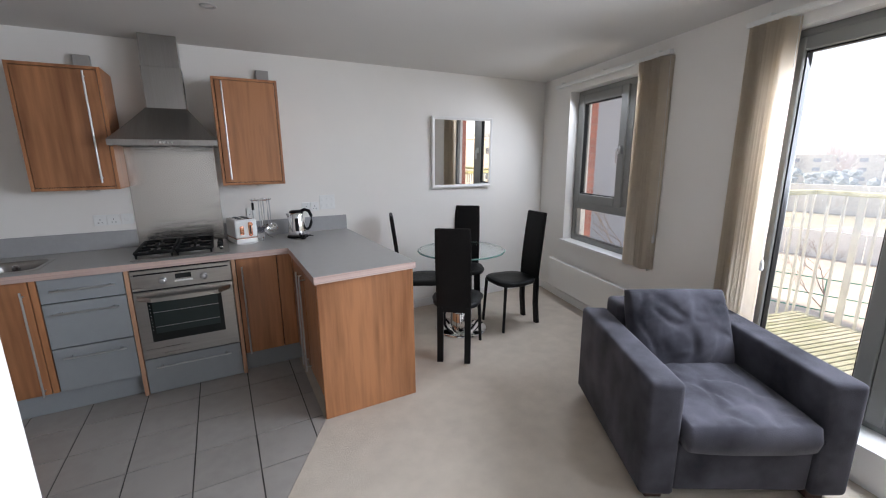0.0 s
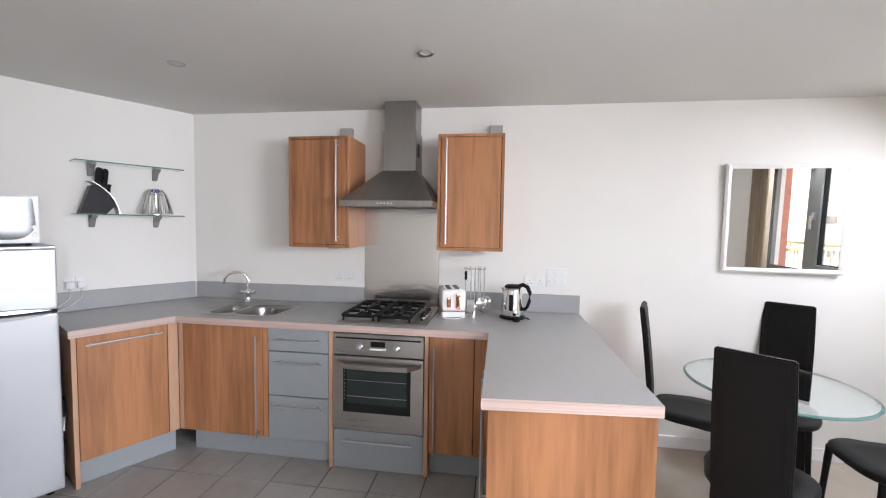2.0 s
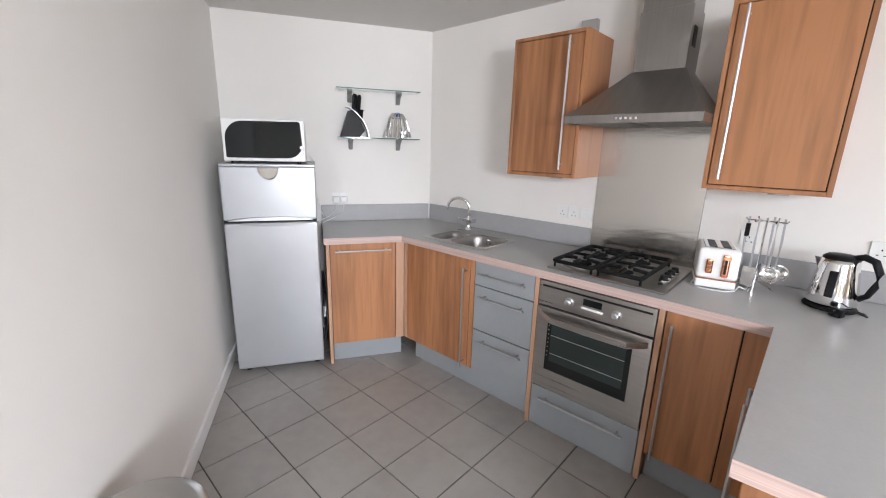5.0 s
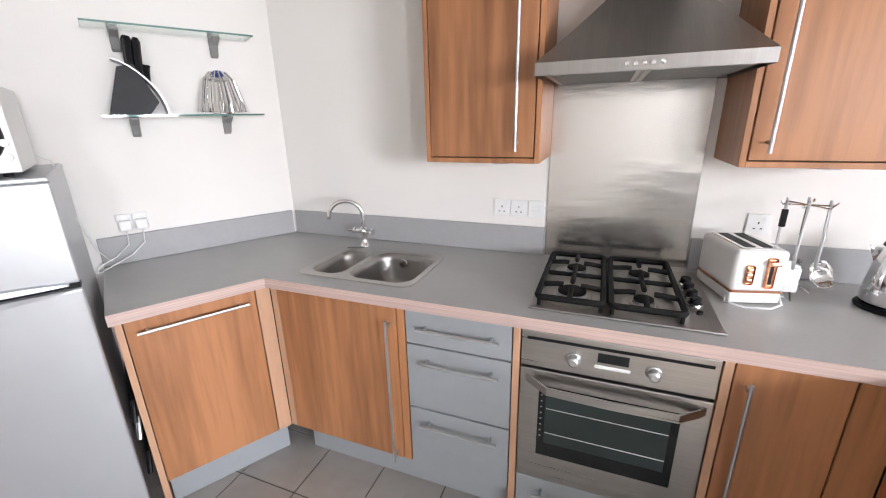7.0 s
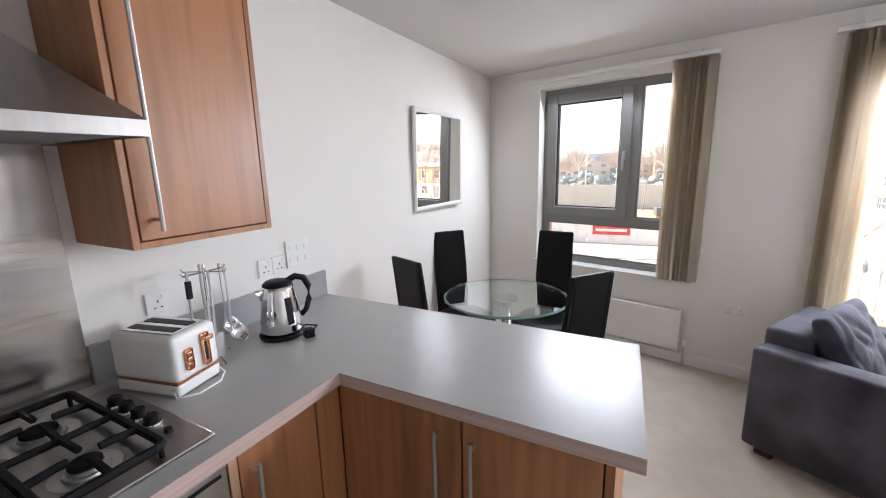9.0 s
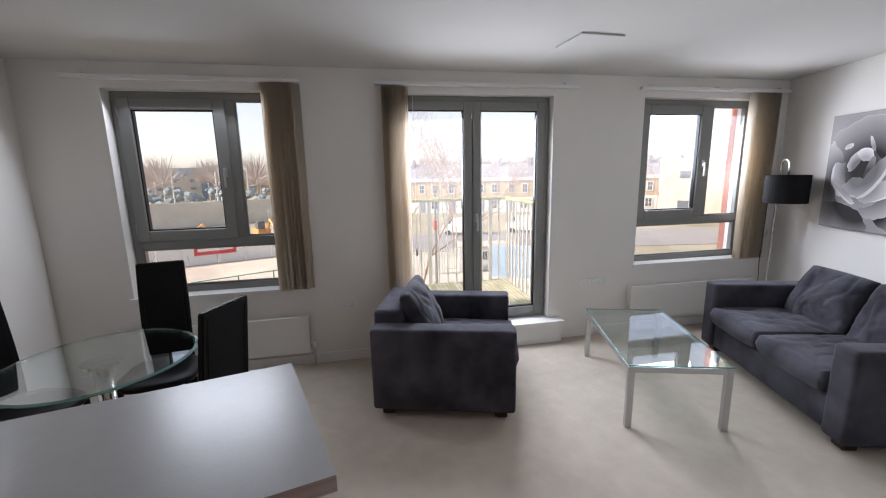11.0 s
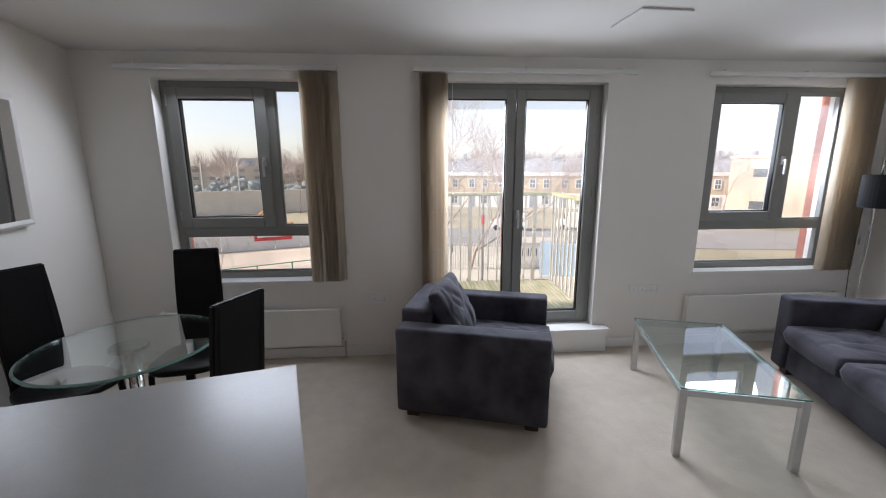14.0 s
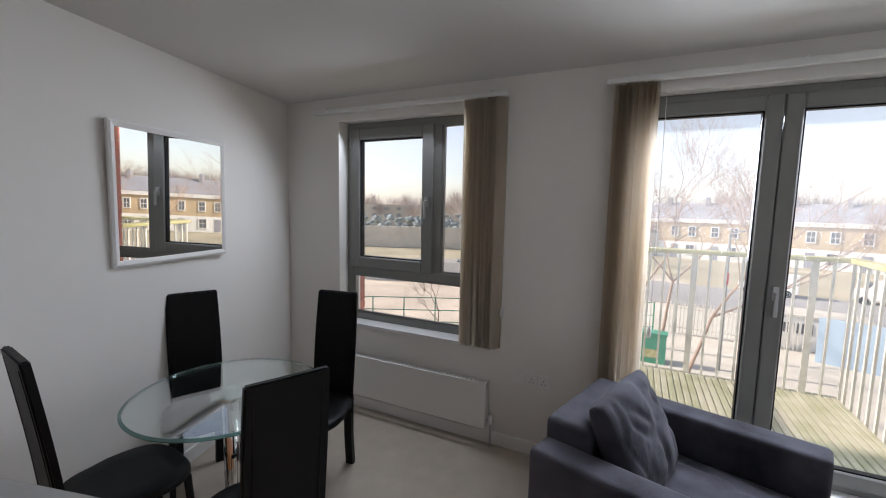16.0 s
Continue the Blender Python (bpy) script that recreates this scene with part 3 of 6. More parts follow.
c = thing("base_cabinet", KITCHEN, "walnut fronted base cabinet under the sink", "kitchen cabinet", "base cabinets")
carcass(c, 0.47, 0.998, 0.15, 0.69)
front(c, "filler", 0.370, 0.402, 0.15, 0.862, material=WOODEDGE)
d = front(c, "door", 0.404, 0.965, 0.15, 0.862)
bar_handle(d, (0.937, FY, 0.155), (0.937, FY, 0.81), (0, -1, 0))
front(c, "side_strip", 0.967, 1.0, 0.15, 0.862, material=WOOD)

c = thing("drawer_cabinet", KITCHEN, "blue-grey three drawer kitchen unit with steel bar handles", "kitchen cabinet", "base cabinets")
carcass(c, 1.004, 1.404)
for z0, z1, hz in ((0.15, 0.427, 0.372), (0.431, 0.712, 0.655), (0.716, 0.862, 0.795)):
    d = front(c, "drawer", 1.003, 1.405, z0, z1, material=BLUEGREY)
    bar_handle(d, (1.06, FY, hz), (1.365, FY, hz), (0, -1, 0))

for x in (1.408, 2.006):
    ob = new("gable_panel", finish(box(x, x + 0.024, FY - 0.004, -0.03, 0.0, UNDER - 0.001, 0.001, 1), WOODEDGE))
    tagged(ob, "light wood gable panel beside the oven down to the floor", "end panel")

plinths = [("plinth", KITCHEN, 0.44, 1.405, -0.565, -0.548), ("plinth", KITCHEN, 2.033, 2.44, -0.565, -0.548), ("plinth", LOUNGE, 0.565, 0.582, -0.845, -0.36)]
for name, m, x0, x1, y0, y1 in plinths:
    board(name, m, x0, x1, y0, y1, 0.001, 0.149, "blue-grey kitchen plinth at floor level", "plinth", BLUEGREY)
board("plinth", KITCHEN, 2.445, 2.462, -1.44, -0.566, 0.001, 0.149, "blue-grey kitchen plinth at floor level", "plinth", BLUEGREY)

# corner cabinet
c = thing("base_cabinet", KITCHEN, "walnut fronted corner base cabinet beside the oven", "kitchen cabinet", "base cabinets")
carcass(c, 2.033, 2.40)
d = front(c, "door", 2.034, 2.30, 0.15, 0.862)
bar_handle(d, (2.068, FY, 0.155), (2.068, FY, 0.81), (0, -1, 0))
front(c, "filler", 2.302, 2.4065, 0.15, 0.862)

# peninsula
pen = thing("peninsula_cabinet", KITCHEN, "walnut peninsula unit with two doors and a solid end panel", "kitchen cabinet", "base cabinets")
part("end_panel", box(2.408, 3.0, -1.472, -1.450, 0.0, UNDER - 0.001, 0.001, 1), WOOD, pen)
part("back_panel", box(2.978, 2.998, -1.449, -0.02, 0.0, UNDER - 0.001, 0.001, 1), WOOD, pen)
# Coloured black for the shade behind the peninsula doors.
part("body", box(2.427, 2.975, -1.448, -0.62, 0.15, UNDER - 0.002), BLACK, pen, "carcass coloured black for the shade behind the fronts")
for y0, y1, hy in ((-1.068, -0.6195, -1.0), (-1.447, -1.072, -1.112)):
    d = part("door", box(2.406, 2.425, y0 + 0.0015, y1 - 0.0015, 0.15, 0.862, 0.0015, 1), WOOD, pen)
    bar_handle(d, (2.406, hy, 0.155), (2.406, hy, 0.815), (-1, 0, 0))

# cabinet beside the fridge
c = thing("base_cabinet", LOUNGE, "walnut base cabinet with a horizontal bar handle, beside the fridge", "kitchen cabinet", "base cabinets")
part("gable", box(0.03, 0.632, -0.872, -0.85, 0.0, UNDER - 0.001, 0.001, 1), WOODEDGE, c, "light wood gable down to the floor")
# Black again, so the gaps round the door look shaded.
part("body", box(0.03, 0.608, -0.848, -0.30, 0.15, UNDER - 0.002), BLACK, c, "carcass coloured black for the shade behind the fronts")
d = part("door", box(0.610, 0.629, -0.847, -0.412, 0.15, 0.862, 0.0015, 1), WOOD, c)
bar_handle(d, (0.629, -0.815, 0.818), (0.629, -0.445, 0.818), (1, 0, 0))
part("filler", box(0.610, 0.629, -0.408, -0.351, 0.15, 0.862, 0.0015, 1), WOODEDGE, c)

# oven
ov = thing("built_in_oven", KITCHEN, "stainless steel built-in single oven with dark glass door", "oven")
part("body", box(1.436, 2.002, FY + 0.012, -0.04, 0.252, 0.862), BLACK, ov)
part("control_panel", box(1.437, 2.001, FY - 0.006, FY + 0.011, 0.722, 0.852, 0.003), STEEL, ov)
part("vent_slot", box(1.455, 1.985, FY - 0.0075, FY - 0.005, 0.822, 0.832), BLACK, ov)
door = part("oven_door", box(1.437, 2.001, FY - 0.010, FY + 0.011, 0.256, 0.714, 0.004), STEEL, ov)
part("window", box(1.503, 1.925, FY - 0.0125, FY - 0.009, 0.37, 0.655), BLACKGLASS, door, "dark oven window")
part("inner_pane", box(1.527, 1.901, FY - 0.0132, FY - 0.0126, 0.425, 0.642), mat("green_grey_oven_interior", (0.030, 0.042, 0.040), 0.12, vary=0.15, scale=5, spec=0.3), door, "green-grey oven interior behind glass")
bm = bmesh.new()
for i in range(8):
    box(1.511, 1.516, FY - 0.0132, FY - 0.0126, 0.45 + i * 0.024, 0.455 + i * 0.024, bm=bm)
part("rack_holes", bm, SATIN, door, "row of small bright dots beside the oven window")
bm = bmesh.new()
for z in (0.47, 0.57):
    tube([(1.53, FY - 0.0135, z), (1.90, FY - 0.0135, z)], 0.0016, 6, bm)
part("oven_shelf", bm, SATIN, door, "wire shelf edge")
hp = [(1.455, FY - 0.01, 0.678), (1.475, FY - 0.022, 0.672), (1.53, FY - 0.055, 0.664), (1.72, FY - 0.058, 0.662), (1.91, FY - 0.055, 0.664), (1.965, FY - 0.022, 0.672), (1.985, FY - 0.01, 0.678)]
bm = bmesh.new()
for a, b in zip(hp, hp[1:]):
    va, vb = Vector(a), Vector(b)
    vs = [bm.verts.new(p + Vector((0, o, z))) for p in (va, vb) for o, z in ((0, -0.012), (0.012, -0.008), (0.012, 0.012), (0, 0.016))]
    for q in ((0, 1, 5, 4), (1, 2, 6, 5), (2, 3, 7, 6), (3, 0, 4, 7)):
        bm.faces.new([vs[i] for i in q])
bmesh.ops.remove_doubles(bm, verts=bm.verts[:], dist=0.0005)
part("handle", bm, STEEL, door, "broad bowed steel handle")
for x in (1.605, 1.835):
    k = part("knob", turned([(0, 0.0), (0.024, 0.0), (0.022, 0.004), (0.0185, 0.006), (0.0165, 0.026), (0.010, 0.030), (0, 0.030)], 22), SATIN, ov, "round silver control knob")
    k.matrix_basis = pose(x, FY - 0.006, 0.775, 90, 0, 0)
part("display", box(1.675, 1.765, FY - 0.0085, FY - 0.005, 0.780, 0.812), BLACKGLASS, ov, "small dark display")
part("button_strip", box(1.668, 1.772, FY - 0.010, FY - 0.005, 0.758, 0.770, 0.002, 1), WHITE, ov)
od = thing("oven_drawer", KITCHEN, "blue-grey drawer front under the oven", "drawer")
d = front(od, "drawer_front", 1.435, 2.004, 0.004, 0.249, material=BLUEGREY)
bar_handle(d, (1.50, FY, 0.195), (1.94, FY, 0.195), (0, -1, 0))
part("body", box(1.44, 2.0, FY + 0.021, -0.05, 0.01, 0.245), BLACK, od)


# wall cabinets
def wall_cabinet(x0, x1, hx, label):
    t = thing("wall_cabinet", KITCHEN, label, "kitchen cabinet", "wall cabinets")
    z0, z1, y0 = 1.355, 2.107, -0.322
    w = 0.018
    for x in (x0, x1 - w):
        part("side_panel", box(x, x + w, y0, -0.003, z0, z1, 0.001, 1), WOOD, t)
    part("bottom_panel", box(x0 + w, x1 - w, y0, -0.003, z0, z0 + w, 0.001, 1), WOOD, t)
    part("top_panel", box(x0 + w, x1 - w, y0, -0.003, z1 - w, z1, 0.001, 1), WOOD, t)
    # Black backing paints in the shadow gap round the door.
    part("back", box(x0 + w, x1 - w, y0 + 0.024, -0.01, z0 + w, z1 - w), BLACK, t, "black backing for the shade inside the cabinet")
    d = part("door", box(x0 + w + 0.004, x1 - w - 0.004, y0 - 0.002, y0 + 0.018, z0 + w + 0.004, z1 - w - 0.004, 0.0015, 1), WOOD, t)
    bar_handle(d, (hx, y0 - 0.002, 1.40), (hx, y0 - 0.002, 2.075), (0, -1, 0))
    c = (x0 + x1) / 2 + 0.05
    part("light", turned([(0, -0.012), (0.036, -0.012), (0.038, -0.002), (0.038, 0.0), (0, 0.0)], 20, at=(c, -0.20, z0 - 0.0005)), SATIN, t, "small round under-cabinet light, off")


wall_cabinet(0.984, 1.421, 1.34, "walnut wall cabinet with long steel bar handle, beside the cooker hood")
wall_cabinet(2.021, 2.450, 2.082, "walnut wall cabinet with long steel bar handle, above the toaster")
for x in (1.24, 2.342):
    ob = new("junction_box", finish(box(x, x + 0.09, -0.045, -0.001, 2.107, 2.178, 0.004), BOXGREY))
    tagged(ob, "small grey electrical box on the wall above the cabinet", "electrical box", "junction boxes")
    ob.location.z = 0.045

# cooker hood
hood = thing("cooker_hood", KITCHEN, "brushed stainless steel chimney cooker hood", "cooker hood")
bm = bmesh.new()
zr0, zr1, zt = 1.632, 1.668, 1.89
A = [(1.419, -0.492), (2.018, -0.492), (2.018, -0.003), (1.419, -0.003)]
B = [(1.612, -0.206), (1.856, -0.206), (1.852, -0.003), (1.615, -0.003)]
lv = [[bm.verts.new((*p, zr0)) for p in A], [bm.verts.new((*p, zr1)) for p in A]]
steps = 6
for i in range(1, steps + 1):
    f = i / steps
    g = f + 0.015 * math.sin(math.pi * f)
    lv.append([bm.verts.new((a[0] + (b[0] - a[0]) * g, a[1] + (b[1] - a[1]) * g, zr1 + (zt - zr1) * f)) for a, b in zip(A, B)])
for lo, hi in zip(lv, lv[1:]):
    for i in range(4):
        bm.faces.new((lo[i], lo[(i + 1) % 4], hi[(i + 1) % 4], hi[i]))
part("canopy", bm, HOODST, hood)
part("filter_panel", box(1.44, 1.998, -0.47, -0.02, zr0 + 0.004, zr0 + 0.010), HOODST, hood, "aluminium mesh grease filter")
bm = bmesh.new()
box(1.716, 1.722, -0.465, -0.03, zr0 - 0.001, zr0 + 0.0035, bm=bm)
for i in range(22):
    y = -0.45 + i * 0.019
    box(1.46, 1.70, y, y + 0.006, zr0 + 0.001, zr0 + 0.0035, bm=bm)
    box(1.74, 1.98, y, y + 0.006, zr0 + 0.001, zr0 + 0.0035, bm=bm)
part("filter_slats", bm, FRAMEG, hood)
part("lower_chimney", box(1.617, 1.851, -0.202, -0.004, 1.888, 2.16, 0.002, 1), HOODST, hood)
part("upper_chimney", box(1.624, 1.844, -0.196, -0.006, 2.16, H - 0.001, 0.002, 1), HOODST, hood)
part("vent_slot", box(1.8505, 1.8535, -0.16, -0.10, 1.99, 2.08), BLACK, hood)
for i in range(5):
    k = part("button", turned([(0, 0), (0.007, 0), (0.006, 0.005), (0, 0.006)], 12), CHROME, hood, "small round push button")
    k.matrix_basis = pose(1.672 + i * 0.022, -0.492, 1.650, 90, 0, 0)

# sink and tap
sink = thing("kitchen_sink", KITCHEN, "inset stainless steel one and a half bowl sink", "sink")
def bowl(x0, x1, y0, y1, r, depth, name):
    bm = bmesh.new()
    prev = None
    for off, z in ((-0.004, 0.0), (0.004, -0.006), (0.008, -0.03), (0.014, -depth + 0.03), (0.03, -depth + 0.006), (0.05, -depth)):
        pts = rounded(x0 + off, x1 - off, y0 + off, y1 - off, max(0.012, r - off * 0.3), 6)
        cur = [bm.verts.new((*p, TOP + 0.003 + z)) for p in pts]
        if prev:
            for i in range(len(cur)):
                bm.faces.new((prev[i], prev[(i + 1) % len(cur)], cur[(i + 1) % len(cur)], cur[i]))
        prev = cur
    bm.faces.new(prev)
    # Darker steel than the rim: the bowl's shadow is in its colour.
    part(name, bm, HOODST, sink, smooth=True)
    part("drain", turned([(0, 0.004), (0.012, 0.004), (0.03, 0.003), (0.034, 0.0), (0, 0.0)], 18, at=((x0 + x1) / 2, (y0 + y1) / 2, TOP - depth + 0.004)), CHROME, sink)
bowl(0.505, 0.655, -0.52, -0.24, 0.05, 0.09, "small_bowl")
bowl(0.69, 0.975, -0.53, -0.205, 0.07, 0.15, "main_bowl")
bm = bmesh.new()
ls = []
for pts in (rounded(0.465, 1.0, -0.562, -0.172, 0.055, 6), rounded(0.501, 0.659, -0.524, -0.236, 0.052, 6), rounded(0.686, 0.979, -0.534, -0.201, 0.072, 6)):
    vs = [bm.verts.new((*p, TOP + 0.004)) for p in pts]
    ls.append(vs)
    for i in range(len(vs)):
        bm.edges.new((vs[i], vs[(i + 1) % len(vs)]))
bmesh.ops.triangle_fill(bm, use_beauty=True, edges=bm.edges[:])
o = ls[0]
lows = [bm.verts.new((v.co.x + (0.003 if v.co.x > 0.73 else -0.003), v.co.y + (0.003 if v.co.y > -0.36 else -0.003), TOP + 0.0005)) for v in o]
for i in range(len(o)):
    bm.faces.new((o[i], o[(i + 1) % len(o)], lows[(i + 1) % len(o)], lows[i]))
part("rim", bm, STEEL, sink)
k = part("overflow", turned([(0, 0.002), (0.012, 0.003), (0.02, 0.002), (0.022, 0), (0, 0)], 18), CHROME, sink, "round chrome overflow")
k.matrix_basis = pose(0.80, -0.217, TOP - 0.04, 90, 0, 0)
tap = thing("mixer_tap", pose(0.545, -0.135, TOP), "chrome swan-neck kitchen mixer tap with two lever handles", "tap")
part("body", turned([(0, 0.001), (0.026, 0.001), (0.026, 0.008), (0.018, 0.014), (0.017, 0.06), (0.021, 0.065), (0.021, 0.085), (0.014, 0.10), (0, 0.10)], 20), CHROME, tap, smooth=True)
spout = [(0, 0, 0.09), (0, 0, 0.13)] + [(-0.07 + 0.07 * math.cos(radians(a)), -0.04 + 0.04 * math.cos(radians(a)), 0.165 + 0.07 * math.sin(radians(a))) for a in range(0, 181, 18)] + [(-0.142, -0.082, 0.15)]
part("spout", tube(spout, 0.0105, 12), CHROME, tap, smooth=True)
for sx in (-1, 1):
    bm = tube([(sx * 0.015, 0, 0.075), (sx * 0.045, 0, 0.078)], 0.010, 10)
    tube([(sx * 0.045, 0, 0.078), (sx * 0.056, 0, 0.078)], 0.017, 12, bm)
    tube([(sx * 0.05, 0, 0.078), (sx * 0.062, -0.045, 0.088)], 0.005, 8, bm)
    part("lever", bm, CHROME, tap)

# gas hob
hob = thing("gas_hob", KITCHEN, "stainless steel four burner gas hob with black pan supports", "hob")
hx0, hx1, hy0, hy1 = 1.447, 2.008, -0.588, -0.085
# The darker steel carries the plate's dark reflections as colour.
part("plate", box(hx0, hx1, hy0, hy1, TOP + 0.001, TOP + 0.010, 0.004), HOODST, hob)
burners = [(1.575, -0.455, 0.052), (1.575, -0.215, 0.040), (1.80, -0.455, 0.034), (1.80, -0.215, 0.040)]
for x, y, r in burners:
    b = part("burner", turned([(0, 0.0), (r * 1.25, 0.0), (r * 1.2, 0.006), (r, 0.008), (r, 0.017), (0, 0.017)], 24, at=(x, y, TOP + 0.0095)), SATIN, hob, "aluminium burner ring")
    part("burner_cap", turned([(0, 0.0), (r * 0.92, 0.0), (r * 0.9, 0.006), (r * 0.7, 0.009), (0, 0.010)], 24, at=(x, y, TOP + 0.0265)), IRON, b)
    part("dish", turned([(r * 1.3, 0.001), (r * 1.9, 0.002), (r * 2.0, 0.0005)], 28, at=(x, y, TOP + 0.0095)), STEEL, b)
zg = TOP + 0.043
for gx0, gx1 in ((1.463, 1.684), (1.69, 1.912)):
    bm = bmesh.new()
    gy0, gy1 = -0.572, -0.098
    tube([(p[0], p[1], zg) for p in rounded(gx0 + 0.008, gx1 - 0.008, gy0, gy1, 0.02, 3)], 0.0105, 6, bm, closed=True)
    xm = (gx0 + gx1) / 2
    for yc in (-0.455, -0.215):
        for dx, dy in ((1, 0), (-1, 0), (0, 1), (0, -1)):
            ex = gx1 - 0.01 if dx > 0 else gx0 + 0.01 if dx < 0 else xm
            ey = yc if dx else (yc + 0.115 if dy > 0 else yc - 0.115)
            ix, iy = xm + dx * 0.028, yc + dy * 0.028
            tube([(ex, ey, zg), (ix + dx * 0.02, iy + dy * 0.02, zg + 0.006), (ix, iy, zg + 0.006)], 0.009, 6, bm)
    tube([(gx0 + 0.01, -0.336, zg), (gx1 - 0.01, -0.336, zg)], 0.0085, 6, bm)
    for x in (gx0 + 0.014, gx1 - 0.014):
        for y in (gy0 + 0.01, gy1 - 0.01):
            tube([(x, y, TOP + 0.009), (x, y, zg)], 0.006, 6, bm)
    part("pan_support", bm, IRON, hob, "black cast iron pan support")
for i in range(4):
    y = -0.225 - i * 0.062
    k = part("knob", turned([(0, 0), (0.022, 0), (0.021, 0.008), (0.017, 0.011), (0.0165, 0.028), (0.012, 0.031), (0, 0.031)], 18, at=(1.955, y, TOP + 0.009)), BLACK, hob, "black control knob")
    part("collar", turned([(0.0225, 0.0), (0.0235, 0.004), (0.0215, 0.009)], 18, at=(1.955, y, TOP + 0.0095)), CHROME, k, "bright metal collar")
part("ignition_button", turned([(0, 0), (0.010, 0), (0.009, 0.010), (0, 0.011)], 14, at=(1.958, -0.475, TOP + 0.009)), BLACK, hob)

# toaster
tm = pose(2.112, -0.205, TOP, 0, 0, 14) @ Matrix.Diagonal((0.94, 0.94, 0.95, 1))
toaster = thing("toaster", tm, "white two slot toaster with copper coloured trim", "toaster")
bm = box(-0.085, 0.085, -0.125, 0.125, 0.045, 0.195, 0.022, 4)
part("shell", bm, WHITE, toaster, smooth=True)
part("base", box(-0.083, 0.083, -0.122, 0.122, 0.002, 0.043, 0.010, 3), WHITE, toaster)
part("trim_line", box(-0.0845, 0.0845, -0.1245, 0.1245, 0.042, 0.0455, 0.001, 1), COPPER, toaster)
part("top_plate", box(-0.062, 0.062, -0.105, 0.105, 0.193, 0.198, 0.002, 1), CHROME, toaster)
for x in (-0.028, 0.028):
    part("slot", box(x - 0.016, x + 0.016, -0.09, 0.09, 0.1965, 0.1995), BLACK, toaster, "dark bread slot")
part("lever_track", box(0.014, 0.044, -0.131, -0.1235, 0.062, 0.172, 0.010, 3), COPPER, toaster, "upright copper lever surround")
part("lever_slot", box(0.024, 0.034, -0.1325, -0.130, 0.078, 0.150), BLACK, toaster)
part("lever", box(0.012, 0.046, -0.152, -0.131, 0.148, 0.163, 0.005, 2), COPPER, toaster)
part("button_panel", box(-0.050, -0.022, -0.129, -0.1235, 0.075, 0.145, 0.010, 3), COPPER, toaster)
for z in (0.092, 0.110, 0.128):
    part("button", box(-0.045, -0.027, -0.134, -0.128, z - 0.006, z + 0.006, 0.003, 2), COPPER, toaster)
cable = [(-0.084, -0.10, 0.03), (-0.10, -0.13, 0.012), (-0.05, -0.165, 0.006), (0.03, -0.17, 0.006), (0.08, -0.14, 0.008), (0.10, -0.09, 0.02), (0.13, -0.07, 0.006), (0.15, -0.02, 0.006), (0.12, 0.06, 0.006), (0.10, 0.15, 0.006)]
part("power_cable", tube(cable, 0.0032, 8), RUBBER, toaster, "white power cable", smooth=True)

# kettle on its base
kettle = thing("electric_kettle", pose(2.525, -0.225, TOP, 0, 0, -25) @ Matrix.Diagonal((0.96, 0.96, 0.96, 1)), "polished steel cordless kettle with black handle on its black base", "kettle")
part("base", turned([(0, 0.001), (0.088, 0.001), (0.090, 0.008), (0.084, 0.016), (0, 0.018)], 32), BLACK, kettle, smooth=False)
part("jug", turned([(0.0, 0.020), (0.080, 0.020), (0.082, 0.03), (0.080, 0.07), (0.071, 0.14), (0.062, 0.195), (0.060, 0.212), (0, 0.214)], 36), CHROME, kettle, "polished stainless jug", smooth=True)
part("lid", turned([(0.060, 0.211), (0.058, 0.220), (0.045, 0.230), (0.012, 0.233), (0, 0.233)], 32), BLACK, kettle, smooth=True)
part("handle", tube([(0.035, 0, 0.222), (0.07, 0, 0.236), (0.105, 0, 0.225), (0.124, 0, 0.185), (0.122, 0, 0.13), (0.106, 0, 0.085), (0.082, 0, 0.065)], [0.012, 0.014, 0.014, 0.013, 0.012, 0.011, 0.012], 12), BLACK, kettle, smooth=True)
bm = bmesh.new()
sp = [(-0.052, -0.024, 0.208), (-0.090, 0.0, 0.203), (-0.052, 0.024, 0.208), (-0.060, -0.014, 0.150), (-0.066, 0.0, 0.146), (-0.060, 0.014, 0.150)]
vs = [bm.verts.new(p) for p in sp]
for q in ((0, 1, 2), (0, 3, 4, 1), (1, 4, 5, 2), (3, 5, 4)):
    bm.faces.new([vs[i] for i in q])
part("spout", bm, CHROME, kettle)
g = part("water_gauge", box(-0.014, 0.014, -0.004, 0.004, -0.055, 0.055, 0.0035, 2), BLACK, kettle, "dark water level window")
g.matrix_basis = pose(0.018, -0.071, 0.115, -6, 0, 14)
cord = [(0.07, 0.03, 0.006), (0.11, 0.02, 0.006), (0.135, -0.03, 0.012), (0.12, -0.075, 0.03), (0.09, -0.10, 0.02)]
part("power_cable", tube(cord, 0.0035, 8), BLACK, kettle, smooth=True)
bm = box(0.055, 0.095, -0.125, -0.085, 0.001, 0.038, 0.008, 2)
for dx in (-0.011, 0.011):
    box(0.075 + dx - 0.003, 0.075 + dx + 0.003, -0.141, -0.124, 0.012, 0.018, bm=bm)
box(0.073, 0.077, -0.143, -0.124, 0.024, 0.033, bm=bm)
part("plug", bm, BLACK, kettle, "black three pin plug")

